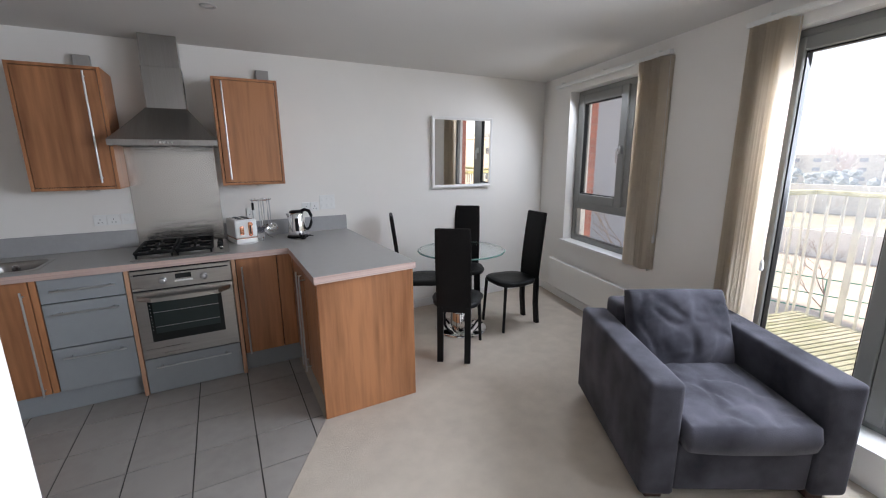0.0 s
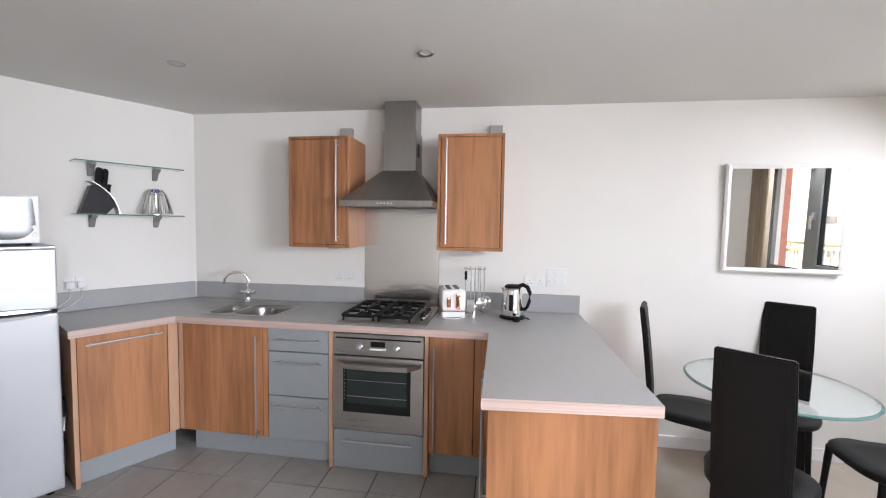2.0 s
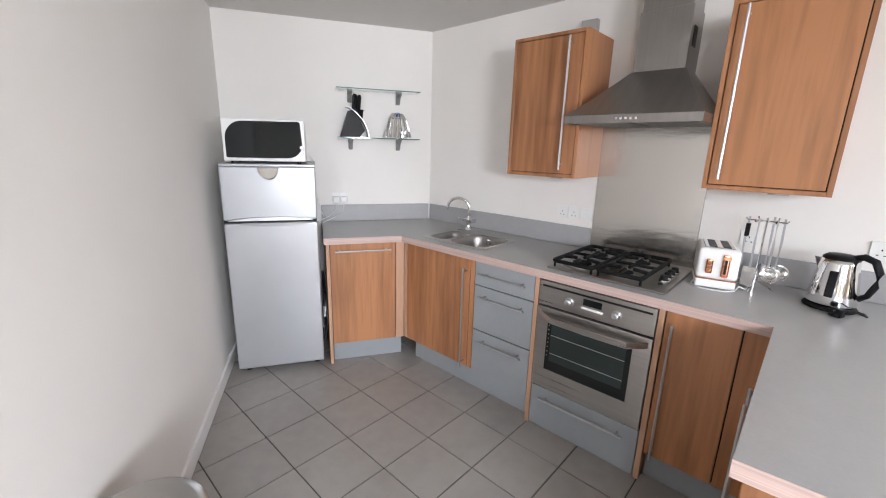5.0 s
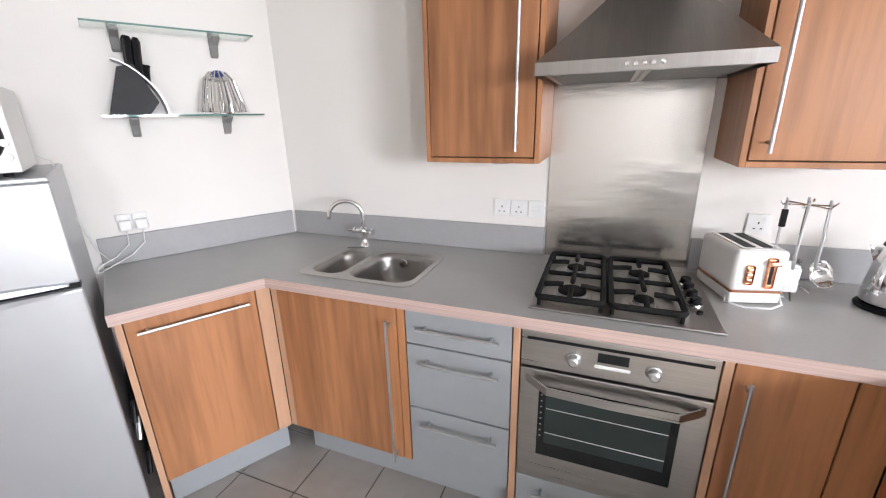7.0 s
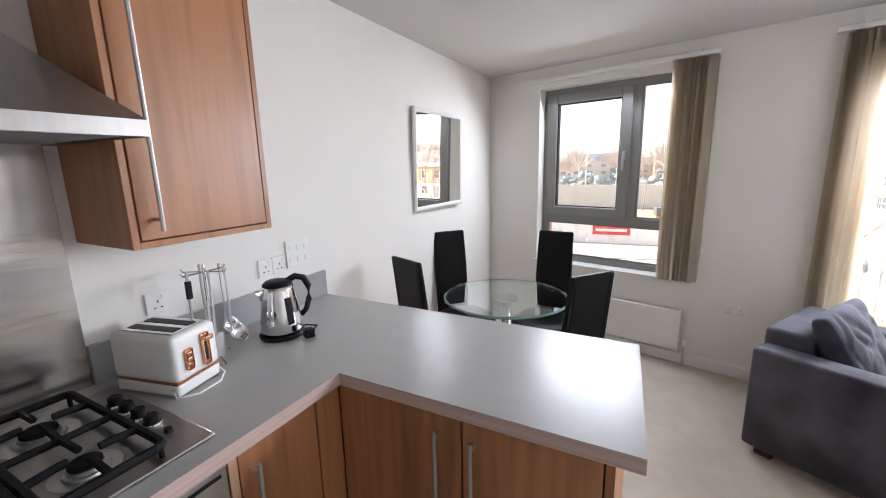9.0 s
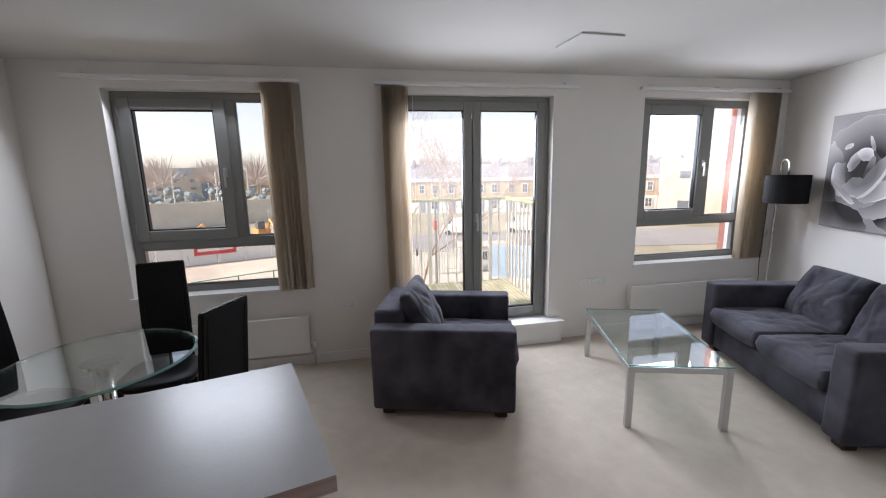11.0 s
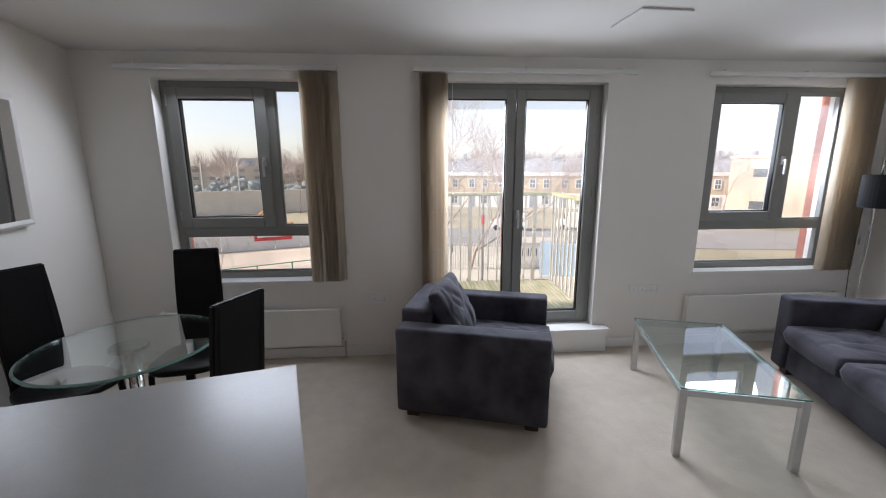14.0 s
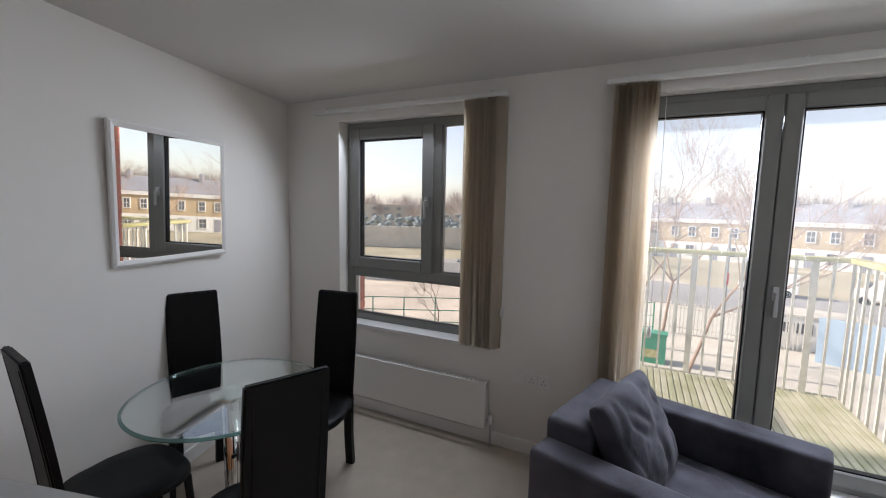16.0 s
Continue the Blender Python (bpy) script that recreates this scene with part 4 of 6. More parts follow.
# utensil stand
ut = thing("utensil_stand", pose(2.268, -0.19, TOP), "chrome utensil stand hung with ladles, tongs and spoons", "utensil stand")
bm = tube([(0, 0, 0.003), (0, 0, 0.33)], 0.0045, 8)
for a in (20, 140, 260):
    tube([(0, 0, 0.05), (0.05 * math.cos(radians(a)), 0.05 * math.sin(radians(a)), 0.02), (0.075 * math.cos(radians(a)), 0.075 * math.sin(radians(a)), 0.004)], 0.004, 6, bm)
part("post", bm, CHROME, ut)
bm = bmesh.new()
for a in range(0, 180, 60):
    ca, sa = math.cos(radians(a)), math.sin(radians(a))
    tube([(-0.075 * ca, -0.075 * sa, 0.325), (-0.068 * ca, -0.068 * sa, 0.315), (0.068 * ca, 0.068 * sa, 0.315), (0.075 * ca, 0.075 * sa, 0.325)], 0.003, 6, bm)
part("hook_rail", bm, CHROME, ut)
for i, a in enumerate((-50, 10, 70, 190, 250)):
    x, y = 0.062 * math.cos(radians(a)), 0.062 * math.sin(radians(a))
    u_ob = part("utensil", tube([(x, y, 0.33), (x * 1.05, y * 1.05, 0.22), (x, y, 0.11)], 0.0045, 6), SATIN, ut, "steel utensil with long handle")
    if i in (0, 1):
        h = part("ladle_bowl", turned([(0.0, -0.028), (0.018, -0.024), (0.032, -0.010), (0.036, 0.004), (0.034, 0.004), (0.03, -0.008), (0.016, -0.021), (0, -0.025)], 18), CHROME, u_ob, smooth=True)
        h.matrix_basis = pose(x * 1.3, y * 1.3 - 0.01, 0.095, 55, 0, 20)
    elif i == 3:
        part("grip", box(x - 0.009, x + 0.009, y - 0.006, y + 0.006, 0.24, 0.30, 0.004, 2), BLACK, u_ob, "dark blue-black grip")
    else:
        part("blade", box(x - 0.025, x + 0.025, y - 0.0015, y + 0.0015, 0.03, 0.115, 0.001, 1), CHROME, u_ob)


# ---------- fridge corner ----------
fr = thing("fridge_freezer", LOUNGE, "silver two door fridge freezer, doors closed", "fridge freezer")
v0, v1, uf = -1.455, -0.915, 0.645
part("cabinet", box(0.06, uf - 0.055, v0 + 0.004, v1 - 0.004, 0.02, 1.37, 0.006), SILVERP, fr)
part("fridge_door", box(uf - 0.052, uf, v0, v1, 0.045, 1.022, 0.012, 3), SILVERP, fr)
part("freezer_door", box(uf - 0.052, uf, v0, v1, 1.04, 1.362, 0.012, 3), SILVERP, fr)
part("top_cap", box(0.06, uf - 0.004, v0 + 0.002, v1 - 0.002, 1.3625, 1.378, 0.004, 1), SILVERP, fr)
def wave(z, sgn):
    bm = bmesh.new()
    prev = None
    for i in range(25):
        f = i / 24
        v = v0 + 0.03 + (v1 - v0 - 0.06) * f
        dip = 0.018 * math.sin(math.pi * f) ** 0.6
        cur = [bm.verts.new(p) for p in ((uf - 0.002, v, z), (uf + 0.016, v, z + sgn * 0.002), (uf + 0.014, v, z + sgn * (0.004 + dip)), (uf - 0.002, v, z + sgn * (0.008 + dip)))]
        if prev:
            for k in range(4):
                bm.faces.new((prev[k], prev[(k + 1) % 4], cur[(k + 1) % 4], cur[k]))
        else:
            bm.faces.new(cur)
        prev = cur
    bm.faces.new(prev[::-1])
    return bm
part("freezer_handle", wave(1.036, 1), SILVERP, fr, "curved grip at the door edge")
part("fridge_handle", wave(1.026, -1), SILVERP, fr, "curved grip at the door edge")
part("door_gap", box(uf - 0.05, uf - 0.006, v0 + 0.004, v1 - 0.004, 1.0225, 1.0395), BLACK, fr, "dark gap between the doors")
bm = bmesh.new()
vm = (v0 + v1) / 2
pts = [(vm + 0.062 * math.cos(radians(a)), 1.358 + 0.075 * math.sin(radians(a))) for a in range(180, 361, 12)]
va = [bm.verts.new((uf + 0.001, p[0], p[1])) for p in pts]
vb = [bm.verts.new((uf + 0.008, vm + (p[0] - vm) * 0.9, 1.358 + (p[1] - 1.358) * 0.9)) for p in pts]
bm.faces.new(vb)
bm.faces.new(va[::-1])
for i in range(len(pts)):
    j = (i + 1) % len(pts)
    bm.faces.new((va[i], va[j], vb[j], vb[i]))
part("badge", bm, CHROME, fr, "half-round silver badge")
bm = bmesh.new()
for v in (v0 + 0.05, v1 - 0.05):
    tube([(uf - 0.09, v, 0.0), (uf - 0.09, v, 0.03)], 0.02, 10, bm)
    tube([(0.12, v, 0.0), (0.12, v, 0.03)], 0.02, 10, bm)
part("foot", bm, BLACK, fr)

mw = thing("microwave_oven", LOUNGE, "white microwave with black rounded door window, on the fridge", "microwave")
m0, m1, mu = -1.425, -0.968, 0.60
mz0, mz1 = 1.392, 1.638
part("case", box(0.25, mu - 0.02, m0, m1, mz0, mz1, 0.006), WHITE, mw)
part("fascia", box(mu - 0.0195, mu, m0, m1, mz0, mz1, 0.006), WHITE, mw)
pts = []
for cx, cz, r, a0, a1 in ((m1 - 0.10, mz0 + 0.105, 0.085, 270, 360), (m1 - 0.035, mz1 - 0.022, 0.012, 0, 90), (m0 + 0.115, mz1 - 0.115, 0.10, 90, 180), (m0 + 0.025, mz0 + 0.030, 0.010, 180, 270)):
    for i in range(9):
        a = radians(a0 + (a1 - a0) * i / 8)
        pts.append((cx + r * math.cos(a), cz + r * math.sin(a)))
bm = bmesh.new()
va = [bm.verts.new((mu + 0.0005, *p)) for p in pts]
vb = [bm.verts.new((mu + 0.006, p[0] + (vm - p[0]) * 0.01, p[1])) for p in pts]
bm.faces.new(vb)
bm.faces.new(va[::-1])
for i in range(len(pts)):
    j = (i + 1) % len(pts)
    bm.faces.new((va[i], va[j], vb[j], vb[i]))
part("door_window", bm, BLACKGLASS, mw, "glossy black door glass")
for z in (mz0 + 0.045, mz0 + 0.085):
    k = part("dial", turned([(0, 0), (0.012, 0), (0.010, 0.012), (0, 0.013)], 14), WHITE, mw)
    k.matrix_basis = pose(mu, m1 - 0.020, z, 0, 90, 0)
bm = bmesh.new()
for x in (0.29, mu - 0.05):
    for v in (m0 + 0.04, m1 - 0.04):
        tube([(x, v, 1.378), (x, v, mz0 + 0.002)], 0.012, 8, bm)
part("foot", bm, BLACK, mw)
part("power_cable", tube([(0.26, m1 - 0.03, 1.45), (0.22, m1 + 0.035, 1.40), (0.14, m1 + 0.04, 1.2), (0.06, m1 + 0.08, 1.0), (0.03, m1 + 0.12, 0.93)], 0.0035, 8), RUBBER, mw, "white power cable", smooth=True)

# fridge-side pipes in the gap
pp = thing("appliance_hoses", LOUNGE, "dark hoses and pipes in the gap beside the fridge", "pipes")
for z in (0.42, 0.50, 0.25):
    part("hose", tube([(0.04, -0.895, z), (0.3, -0.893, z + 0.01), (0.50, -0.892, z - 0.02), (0.53, -0.9, z - 0.10)], 0.010, 8), BLACK if z != 0.42 else SATIN, pp)

sock = plate(LOUNGE @ pose(0, 0, 0, 0, 0, 90), -0.80, -0.68, 1.055, 1.135, "ss", "white double wall socket beside the fridge with two plugs")
for x in (-0.77, -0.71):
    part("plug", box(x - 0.024, x + 0.024, -0.045, -0.0105, 1.062, 1.11, 0.008, 2), WHITE, sock, "white moulded plug")
    part("cable", tube([(x, -0.03, 1.064), (x - 0.005, -0.035, 1.0), (x - 0.06, -0.05, 0.955), (x - 0.13 , -0.06, 0.925), (-0.91, -0.08, 0.90)], 0.003, 6), RUBBER, sock, smooth=True)

# glass shelves
def shelf(z):
    t = thing("glass_shelf", LOUNGE, "clear green-edged glass wall shelf on grey brackets", "shelf", "glass shelves")
    part("glass", box(0.004, 0.15, -0.745, -0.13, z, z + 0.008), TABLEGLASS, t)
    bm = box(0.150, 0.152, -0.745, -0.13, z + 0.0005, z + 0.0075)
    box(0.004, 0.15, -0.747, -0.745, z + 0.0005, z + 0.0075, bm=bm)
    box(0.004, 0.15, -0.13, -0.128, z + 0.0005, z + 0.0075, bm=bm)
    part("edge", bm, GLASSRIM, t, "dark green polished edge")
    for v in (-0.645, -0.275):
        bm = bmesh.new()
        pr = [(0.001, z - 0.085), (0.02, z - 0.075), (0.04, z - 0.03), (0.10, z - 0.012), (0.10, z - 0.001), (0.001, z - 0.001)]
        a = [bm.verts.new((p[0], v - 0.016, p[1])) for p in pr]
        b = [bm.verts.new((p[0], v + 0.016, p[1])) for p in pr]
        bm.faces.new(a)
        bm.faces.new(b[::-1])
        for i in range(len(pr)):
            bm.faces.new((a[i], a[(i + 1) % len(pr)], b[(i + 1) % len(pr)], b[i]))
        bmesh.ops.bevel(bm, geom=bm.edges[:], offset=0.003, segments=1, affect="EDGES")
        part("bracket", bm, FRAMEG, t, "grey metal shelf bracket")
shelf(1.897)
shelf(1.552)

kb = thing("knife_block", LOUNGE @ pose(0.075, -0.63, 1.5605), "black wedge knife block with curved steel front, on the glass shelf", "knife block")
bm = bmesh.new()
pr = [(-0.095, 0.0), (0.045, 0.0), (0.085, 0.05), (0.02, 0.20), (-0.035, 0.185)]
a = [bm.verts.new((-0.045, p[0], p[1])) for p in pr]
b = [bm.verts.new((0.045, p[0], p[1])) for p in pr]
bm.faces.new(a)
bm.faces.new(b[::-1])
for i in range(len(pr)):
    bm.faces.new((a[i], a[(i + 1) % len(pr)], b[(i + 1) % len(pr)], b[i]))
part("block", bm, BLACK, kb)
bm = bmesh.new()
prev = None
for i in range(10):
    f = i / 9
    v, z = -0.05 + 0.16 * math.sin(f * 1.5), 0.215 - 0.215 * f ** 1.4
    cur = [bm.verts.new((x, v + o, z)) for x, o in ((-0.05, 0), (0.05, 0), (0.05, 0.008), (-0.05, 0.008))]
    if prev:
        for k in range(4):
            bm.faces.new((prev[k], prev[(k + 1) % 4], cur[(k + 1) % 4], cur[k]))
    prev = cur
part("steel_band", bm, SATIN, kb, "curved brushed steel band")
for x, y, dz in ((-0.028, 0.006, 0), (0.0, 0.004, 0.012), (0.028, 0.008, 0.006), (-0.026, 0.036, -0.004), (0.004, 0.038, 0.006), (0.03, 0.035, 0.0), (0.0, 0.062, -0.10)):
    part("knife", tube([(x, y, 0.13), (x, y + 0.006, 0.20), (x, y + 0.014, 0.285 + dz), (x, y + 0.015, 0.298 + dz)], [0.012, 0.014, 0.016, 0.009], 8), BLACK, kb, "black knife handle")

ch = thing("cutlery_holder", LOUNGE @ pose(0.075, -0.29, 1.5605), "chrome cutlery rack hung with steel cutlery, on the glass shelf", "cutlery holder")
bm = turned([(0, 0), (0.05, 0.0), (0.05, 0.005), (0.012, 0.008), (0.006, 0.012), (0.006, 0.16), (0, 0.165)], 16)
tube([(0.045 * math.cos(radians(a)), 0.045 * math.sin(radians(a)), 0.15) for a in range(0, 360, 20)], 0.003, 6, bm, closed=True)
part("rack", bm, CHROME, ch)
part("top_knob", turned([(0, 0), (0.02, 0.004), (0.024, 0.016), (0.018, 0.03), (0, 0.034)], 14, at=(0, 0, 0.16)), mat("blue_plastic", (0.03, 0.06, 0.25), 0.3, vary=0.1), ch, "dark blue knob")
for i in range(14):
    a = radians(i * 360 / 14)
    ca, sa = math.cos(a), math.sin(a)
    x = part("cutlery", tube([(0.022 * ca, 0.035 * sa, 0.185), (0.04 * ca, 0.066 * sa, 0.15), (0.055 * ca, 0.092 * sa, 0.06), (0.06 * ca, 0.10 * sa, 0.010)], [0.005, 0.004, 0.006, 0.012], 6), CHROME, ch)


# ---------- dining ----------
dt = thing("dining_table", pose(3.82, -0.705, 0), "round clear glass dining table on a chrome pedestal", "table")
R = 0.39
part("glass_top", turned([(0, 0.738), (R - 0.012, 0.738), (R - 0.012, 0.748), (0, 0.748)], 72), TABLEGLASS, dt)
part("bevelled_rim", turned([(R - 0.0115, 0.738), (R - 0.002, 0.738), (R, 0.742), (R - 0.0115, 0.748), (R - 0.0115, 0.738)], 72), GLASSRIM, dt, "greenish bevelled glass rim")
part("column", turned([(0, 0.03), (0.036, 0.03), (0.036, 0.72), (0, 0.72)], 28), CHROME, dt, smooth=True)
part("top_disc", turned([(0, 0.715), (0.075, 0.72), (0.08, 0.726), (0.08, 0.7375), (0, 0.7375)], 32), CHROME, dt, "chrome fixing disc under the glass")
part("base", turned([(0, 0.001), (0.235, 0.001), (0.238, 0.008), (0.225, 0.020), (0.12, 0.034), (0.045, 0.045), (0.036, 0.06), (0, 0.06)], 44), CHROME, dt, smooth=True)
part("inner_drum", turned([(0.10, 0.034), (0.10, 0.17), (0.095, 0.175), (0.036, 0.178)], 40), CHROME, dt, "chrome drum round the column", smooth=True)


def dining_chair(m):
    c = thing("dining_chair", m, "black leather dining chair with tall narrow back", "chair", "chairs round the dining table")
    # tall back: leg, bend and lean
    def side(z):
        return -0.205 + (0.02 * (0.45 - z) / 0.45 * -1 if z < 0.45 else -0.065 * ((z - 0.45) / 0.6) ** 1.25)
    bm = bmesh.new()
    prev = None
    for i in range(13):
        z = 0.40 + 0.65 * i / 12
        w = 0.128 + 0.006 * math.sin(i / 12 * math.pi)
        y = side(z)
        cur = [bm.verts.new(p) for p in ((-w, y - 0.014, z), (w, y - 0.014, z), (w, y + 0.014, z), (-w, y + 0.014, z))]
        if prev:
            for k in range(4):
                bm.faces.new((prev[k], prev[(k + 1) % 4], cur[(k + 1) % 4], cur[k]))
        else:
            bm.faces.new(cur)
        prev = cur
    bm.faces.new(prev[::-1])
    bmesh.ops.recalc_face_normals(bm, faces=bm.faces)
    bmesh.ops.bevel(bm, geom=[e for e in bm.edges if e.calc_face_angle(0) > 1.0], offset=0.006, segments=2, affect="EDGES")
    back = part("backrest", bm, LEATHER, c)
    bm = bmesh.new()
    for sx in (-1, 1):
        for yo in (-0.0148, 0.0148):
            tube([(sx * 0.105, side(z) + yo, z) for z in (0.50, 0.62, 0.74, 0.86, 0.98, 1.02)], 0.0016, 5, bm)
    for z in (0.50, 1.02):
        tube([(-0.105, side(z) + 0.0148, z), (0.105, side(z) + 0.0148, z)], 0.0016, 5, bm)
    part("stitching", bm, LEATHER, back, "raised stitched seam")
    # seat, rounded and slightly dished
    bm = bmesh.new()
    out = []
    n = 40
    for i in range(n):
        a = 2 * math.pi * i / n
        ca, sa = math.cos(a), math.sin(a)
        rx = 0.205 if sa > 0 else 0.19
        p = 0.62
        out.append((math.copysign(abs(ca) ** p, ca) * rx * (1 - 0.06 * max(0, -sa)), math.copysign(abs(sa) ** p, sa) * 0.205 + 0.01))
    rings = []
    for f, z in ((0.97, 0.418), (1.0, 0.428), (0.995, 0.446), (0.95, 0.455), (0.6, 0.453), (0.2, 0.450)):
        rings.append([bm.verts.new((x * f, y * f, z)) for x, y in out])
    for a, b in zip(rings, rings[1:]):
        for i in range(n):
            bm.faces.new((a[i], a[(i + 1) % n], b[(i + 1) % n], b[i]))
    bm.faces.new(rings[0][::-1])
    bm.faces.new(rings[-1])
    part("seat", bm, LEATHER, c, smooth=True)
    for sx in (-1, 1):
        bm = bmesh.new()
        prev = None
        for z, y in ((0.0, -0.225), (0.2, -0.205), (0.44, -0.205)):
            cur = [bm.verts.new(p) for p in ((sx * 0.128, y - 0.016, z), (sx * 0.082, y - 0.016, z), (sx * 0.082, y + 0.016, z), (sx * 0.128, y + 0.016, z))]
            if prev:
                for k in range(4):
                    bm.faces.new((prev[k], prev[(k + 1) % 4], cur[(k + 1) % 4], cur[k]))
            else:
                bm.faces.new(cur)
            prev = cur
        bm.faces.new(prev[::-1])
        part("leg", bm, LEATHER, c)
        bm = bmesh.new()
        tube([(sx * 0.175, 0.195, 0.0), (sx * 0.168, 0.182, 0.22), (sx * 0.16, 0.170, 0.425)], [0.013, 0.014, 0.016], 8, bm)
        part("leg", bm, LEATHER, c)
    return c


first = dining_chair(pose(3.44 + 0.61 * 0.215, -1.225 + 0.79 * 0.215, 0, 0, 0, -37.7))
def chair_at(bx, by, fx, fy, label=""):
    k = math.hypot(fx, fy)
    fx, fy = fx / k, fy / k
    c = copy_thing(first, pose(bx + fx * 0.215, by + fy * 0.215, 0, 0, 0, math.degrees(math.atan2(fy, fx)) - 90))
    if label:
        tagged(c, label)
tagged(first, "black leather dining chair with tall narrow back, beside the peninsula")
chair_at(4.25, -0.11, -0.62, -0.78, "black leather dining chair with tall narrow back, under the mirror")
chair_at(4.51, -0.84, -1.0, 0.06, "black leather dining chair with tall narrow back, by the radiator")
chair_at(3.375, -0.315, 0.93, -0.36, "black leather dining chair with tall narrow back, against the kitchen wall")

# wall mirror
mi = thing("wall_mirror", pose(3.89, 0, 1.24, 1.2, 0, -1.5) @ pose(-3.89, 0, -1.24), "square wall mirror in a slim white frame", "mirror")
x0, x1, z0, z1 = 3.89, 4.605, 1.24, 1.95
bm = bmesh.new()
a = [(x0, z0), (x1, z0), (x1, z1), (x0, z1)]
def inset(d):
    return [(x0 + d, z0 + d), (x1 - d, z0 + d), (x1 - d, z1 - d), (x0 + d, z1 - d)]
lv = [[bm.verts.new((p[0], y, p[1])) for p in inset(d)] for d, y in ((0, -0.001), (0, -0.016), (0.012, -0.022), (0.032, -0.016), (0.035, -0.012))]
for lo, hi in zip(lv, lv[1:]):
    for i in range(4):
        bm.faces.new((lo[i], lo[(i + 1) % 4], hi[(i + 1) % 4], hi[i]))
part("frame", bm, GLOSSW, mi, "slim white gloss frame")
part("glass", box(x0 + 0.033, x1 - 0.033, -0.014, -0.004, z0 + 0.033, z1 - 0.033), MIRROR, mi, "silvered mirror glass")


# ---------- lounge ----------
def puffy(sx, sy, sz, crown, seed, wrinkle=0.006, n=22, full=0.55, power=0.4):
    """A soft cushion centred on its base middle, with pillow edges and creases."""
    bm = bmesh.new()
    off = Vector((seed * 3.1, seed * 1.7, 0))
    grid = {}
    for face, sgn in (("t", 1), ("b", -1)):
        for i in range(n + 1):
            for j in range(n + 1):
                f, g = 2 * i / n - 1, 2 * j / n - 1
                edge = (1 - abs(f) ** 5) ** 0.5 * (1 - abs(g) ** 5) ** 0.5
                if edge < 1e-6 and face == "b":
                    grid["b", i, j] = grid["t", i, j]
                    continue
                h = sz / 2 * (full * edge ** power if edge > 0 else 0) + crown * max(0, 1 - f * f) ** 0.7 * max(0, 1 - g * g) ** 0.7
                x, y = f * sx / 2 * (1 - 0.03 * g * g), g * sy / 2 * (1 - 0.03 * f * f)
                wx, wy = x + 0.07 * noise.noise(Vector((x * 5, y * 5, 7)) + off), y + 0.07 * noise.noise(Vector((x * 5, y * 5, 9)) + off)
                k = 0.9 * noise.noise(Vector((wx * 4, wy * 3.4, 0)) + off) + 0.4 * noise.noise(Vector((wx * 13, wy * 8, 1)) + off)
                k -= 0.8 * max(0.0, 0.16 - abs(noise.noise(Vector((wx * 6.5 + 2.5 * wy, wy * 4.2 - wx * 1.5, 2)) + off))) / 0.16
                k -= 0.2 * max(0.0, 0.12 - abs(noise.noise(Vector((wx * 9 - 5 * wy, wy * 7, 4)) + off))) / 0.12
                z = sz / 2 + sgn * (h + (wrinkle * k * edge if sgn > 0 else 0))
                grid[face, i, j] = bm.verts.new((x, y, z))
    for face in "tb":
        for i in range(n):
            for j in range(n):
                q = [grid[face, i, j], grid[face, i + 1, j], grid[face, i + 1, j + 1], grid[face, i, j + 1]]
                if len(set(q)) == 4:
                    try:
                        bm.faces.new(q)
                    except ValueError:
                        pass
    return bm


def soft(x0, x1, y0, y1, z0, z1, r=0.03):
    """An upholstered block with rounded, slightly uneven edges."""
    bm = box(x0, x1, y0, y1, z0, z1, r, 4)
    for v in bm.verts:
        k = noise.noise(v.co * 6)
        v.co += Vector((k, noise.noise(v.co * 6 + Vector((5, 0, 0))), k)) * 0.003
    return bm


def seat_set(name, m, w, seats, label, category):
    """Local: x across, front at y = 0 facing -y, back towards +y."""
    D, ARM, ah = 0.94, 0.155, 0.605
    t = thing(name, m, label, category)
    part("base", soft(ARM, w - ARM, 0.035, D - 0.02, 0.065, 0.30, 0.02), SUEDE, t, smooth=True)
    part("back", soft(ARM - 0.002, w - ARM + 0.002, D - 0.20, D, 0.07, 0.68, 0.035), SUEDE, t, smooth=True)
    part("armrest", soft(0, ARM, 0.01, D - 0.01, 0.055, ah, 0.03), SUEDE, t, smooth=True)
    part("armrest", soft(w - ARM, w, 0.01, D - 0.01, 0.055, ah, 0.03), SUEDE, t, smooth=True)
    inner = (w - 2 * ARM) / seats
    for i in range(seats):
        xc = ARM + inner * (i + 0.5)
        s = part("seat_cushion", puffy(inner - 0.006, 0.75, 0.165, 0.014, seats * 7 + i, 0.014, 44, 0.88, 0.16), SUEDE, t, smooth=True)
        s.matrix_basis = pose(xc, 0.345, 0.268)
        b = part("back_cushion", puffy(inner - 0.02, 0.44, 0.17, 0.04, seats * 11 + i + 3, 0.017, 40), SUEDE, t, smooth=True)
        b.matrix_basis = pose(xc, D - 0.29, 0.585, 64 + 3 * i, 0, 0) @ pose(0, 0, -0.085)
    for x in (0.05, w - 0.13):
        for y in (0.06, D - 0.14):
            part("foot", box(x, x + 0.08, y, y + 0.08, 0.0, 0.066, 0.006, 1), DARKWOOD, t, "dark stained wooden block foot")
    return t


seat_set("armchair", LOUNGE @ pose(4.41, -0.685, 0), 0.905, 1, "charcoal suede armchair with loose cushions on dark block feet", "armchair")
seat_set("sofa", LOUNGE @ pose(5.675, -2.395, 0, 0, 0, 180), 1.46, 2, "charcoal suede two seater sofa with slumped loose cushions", "sofa")

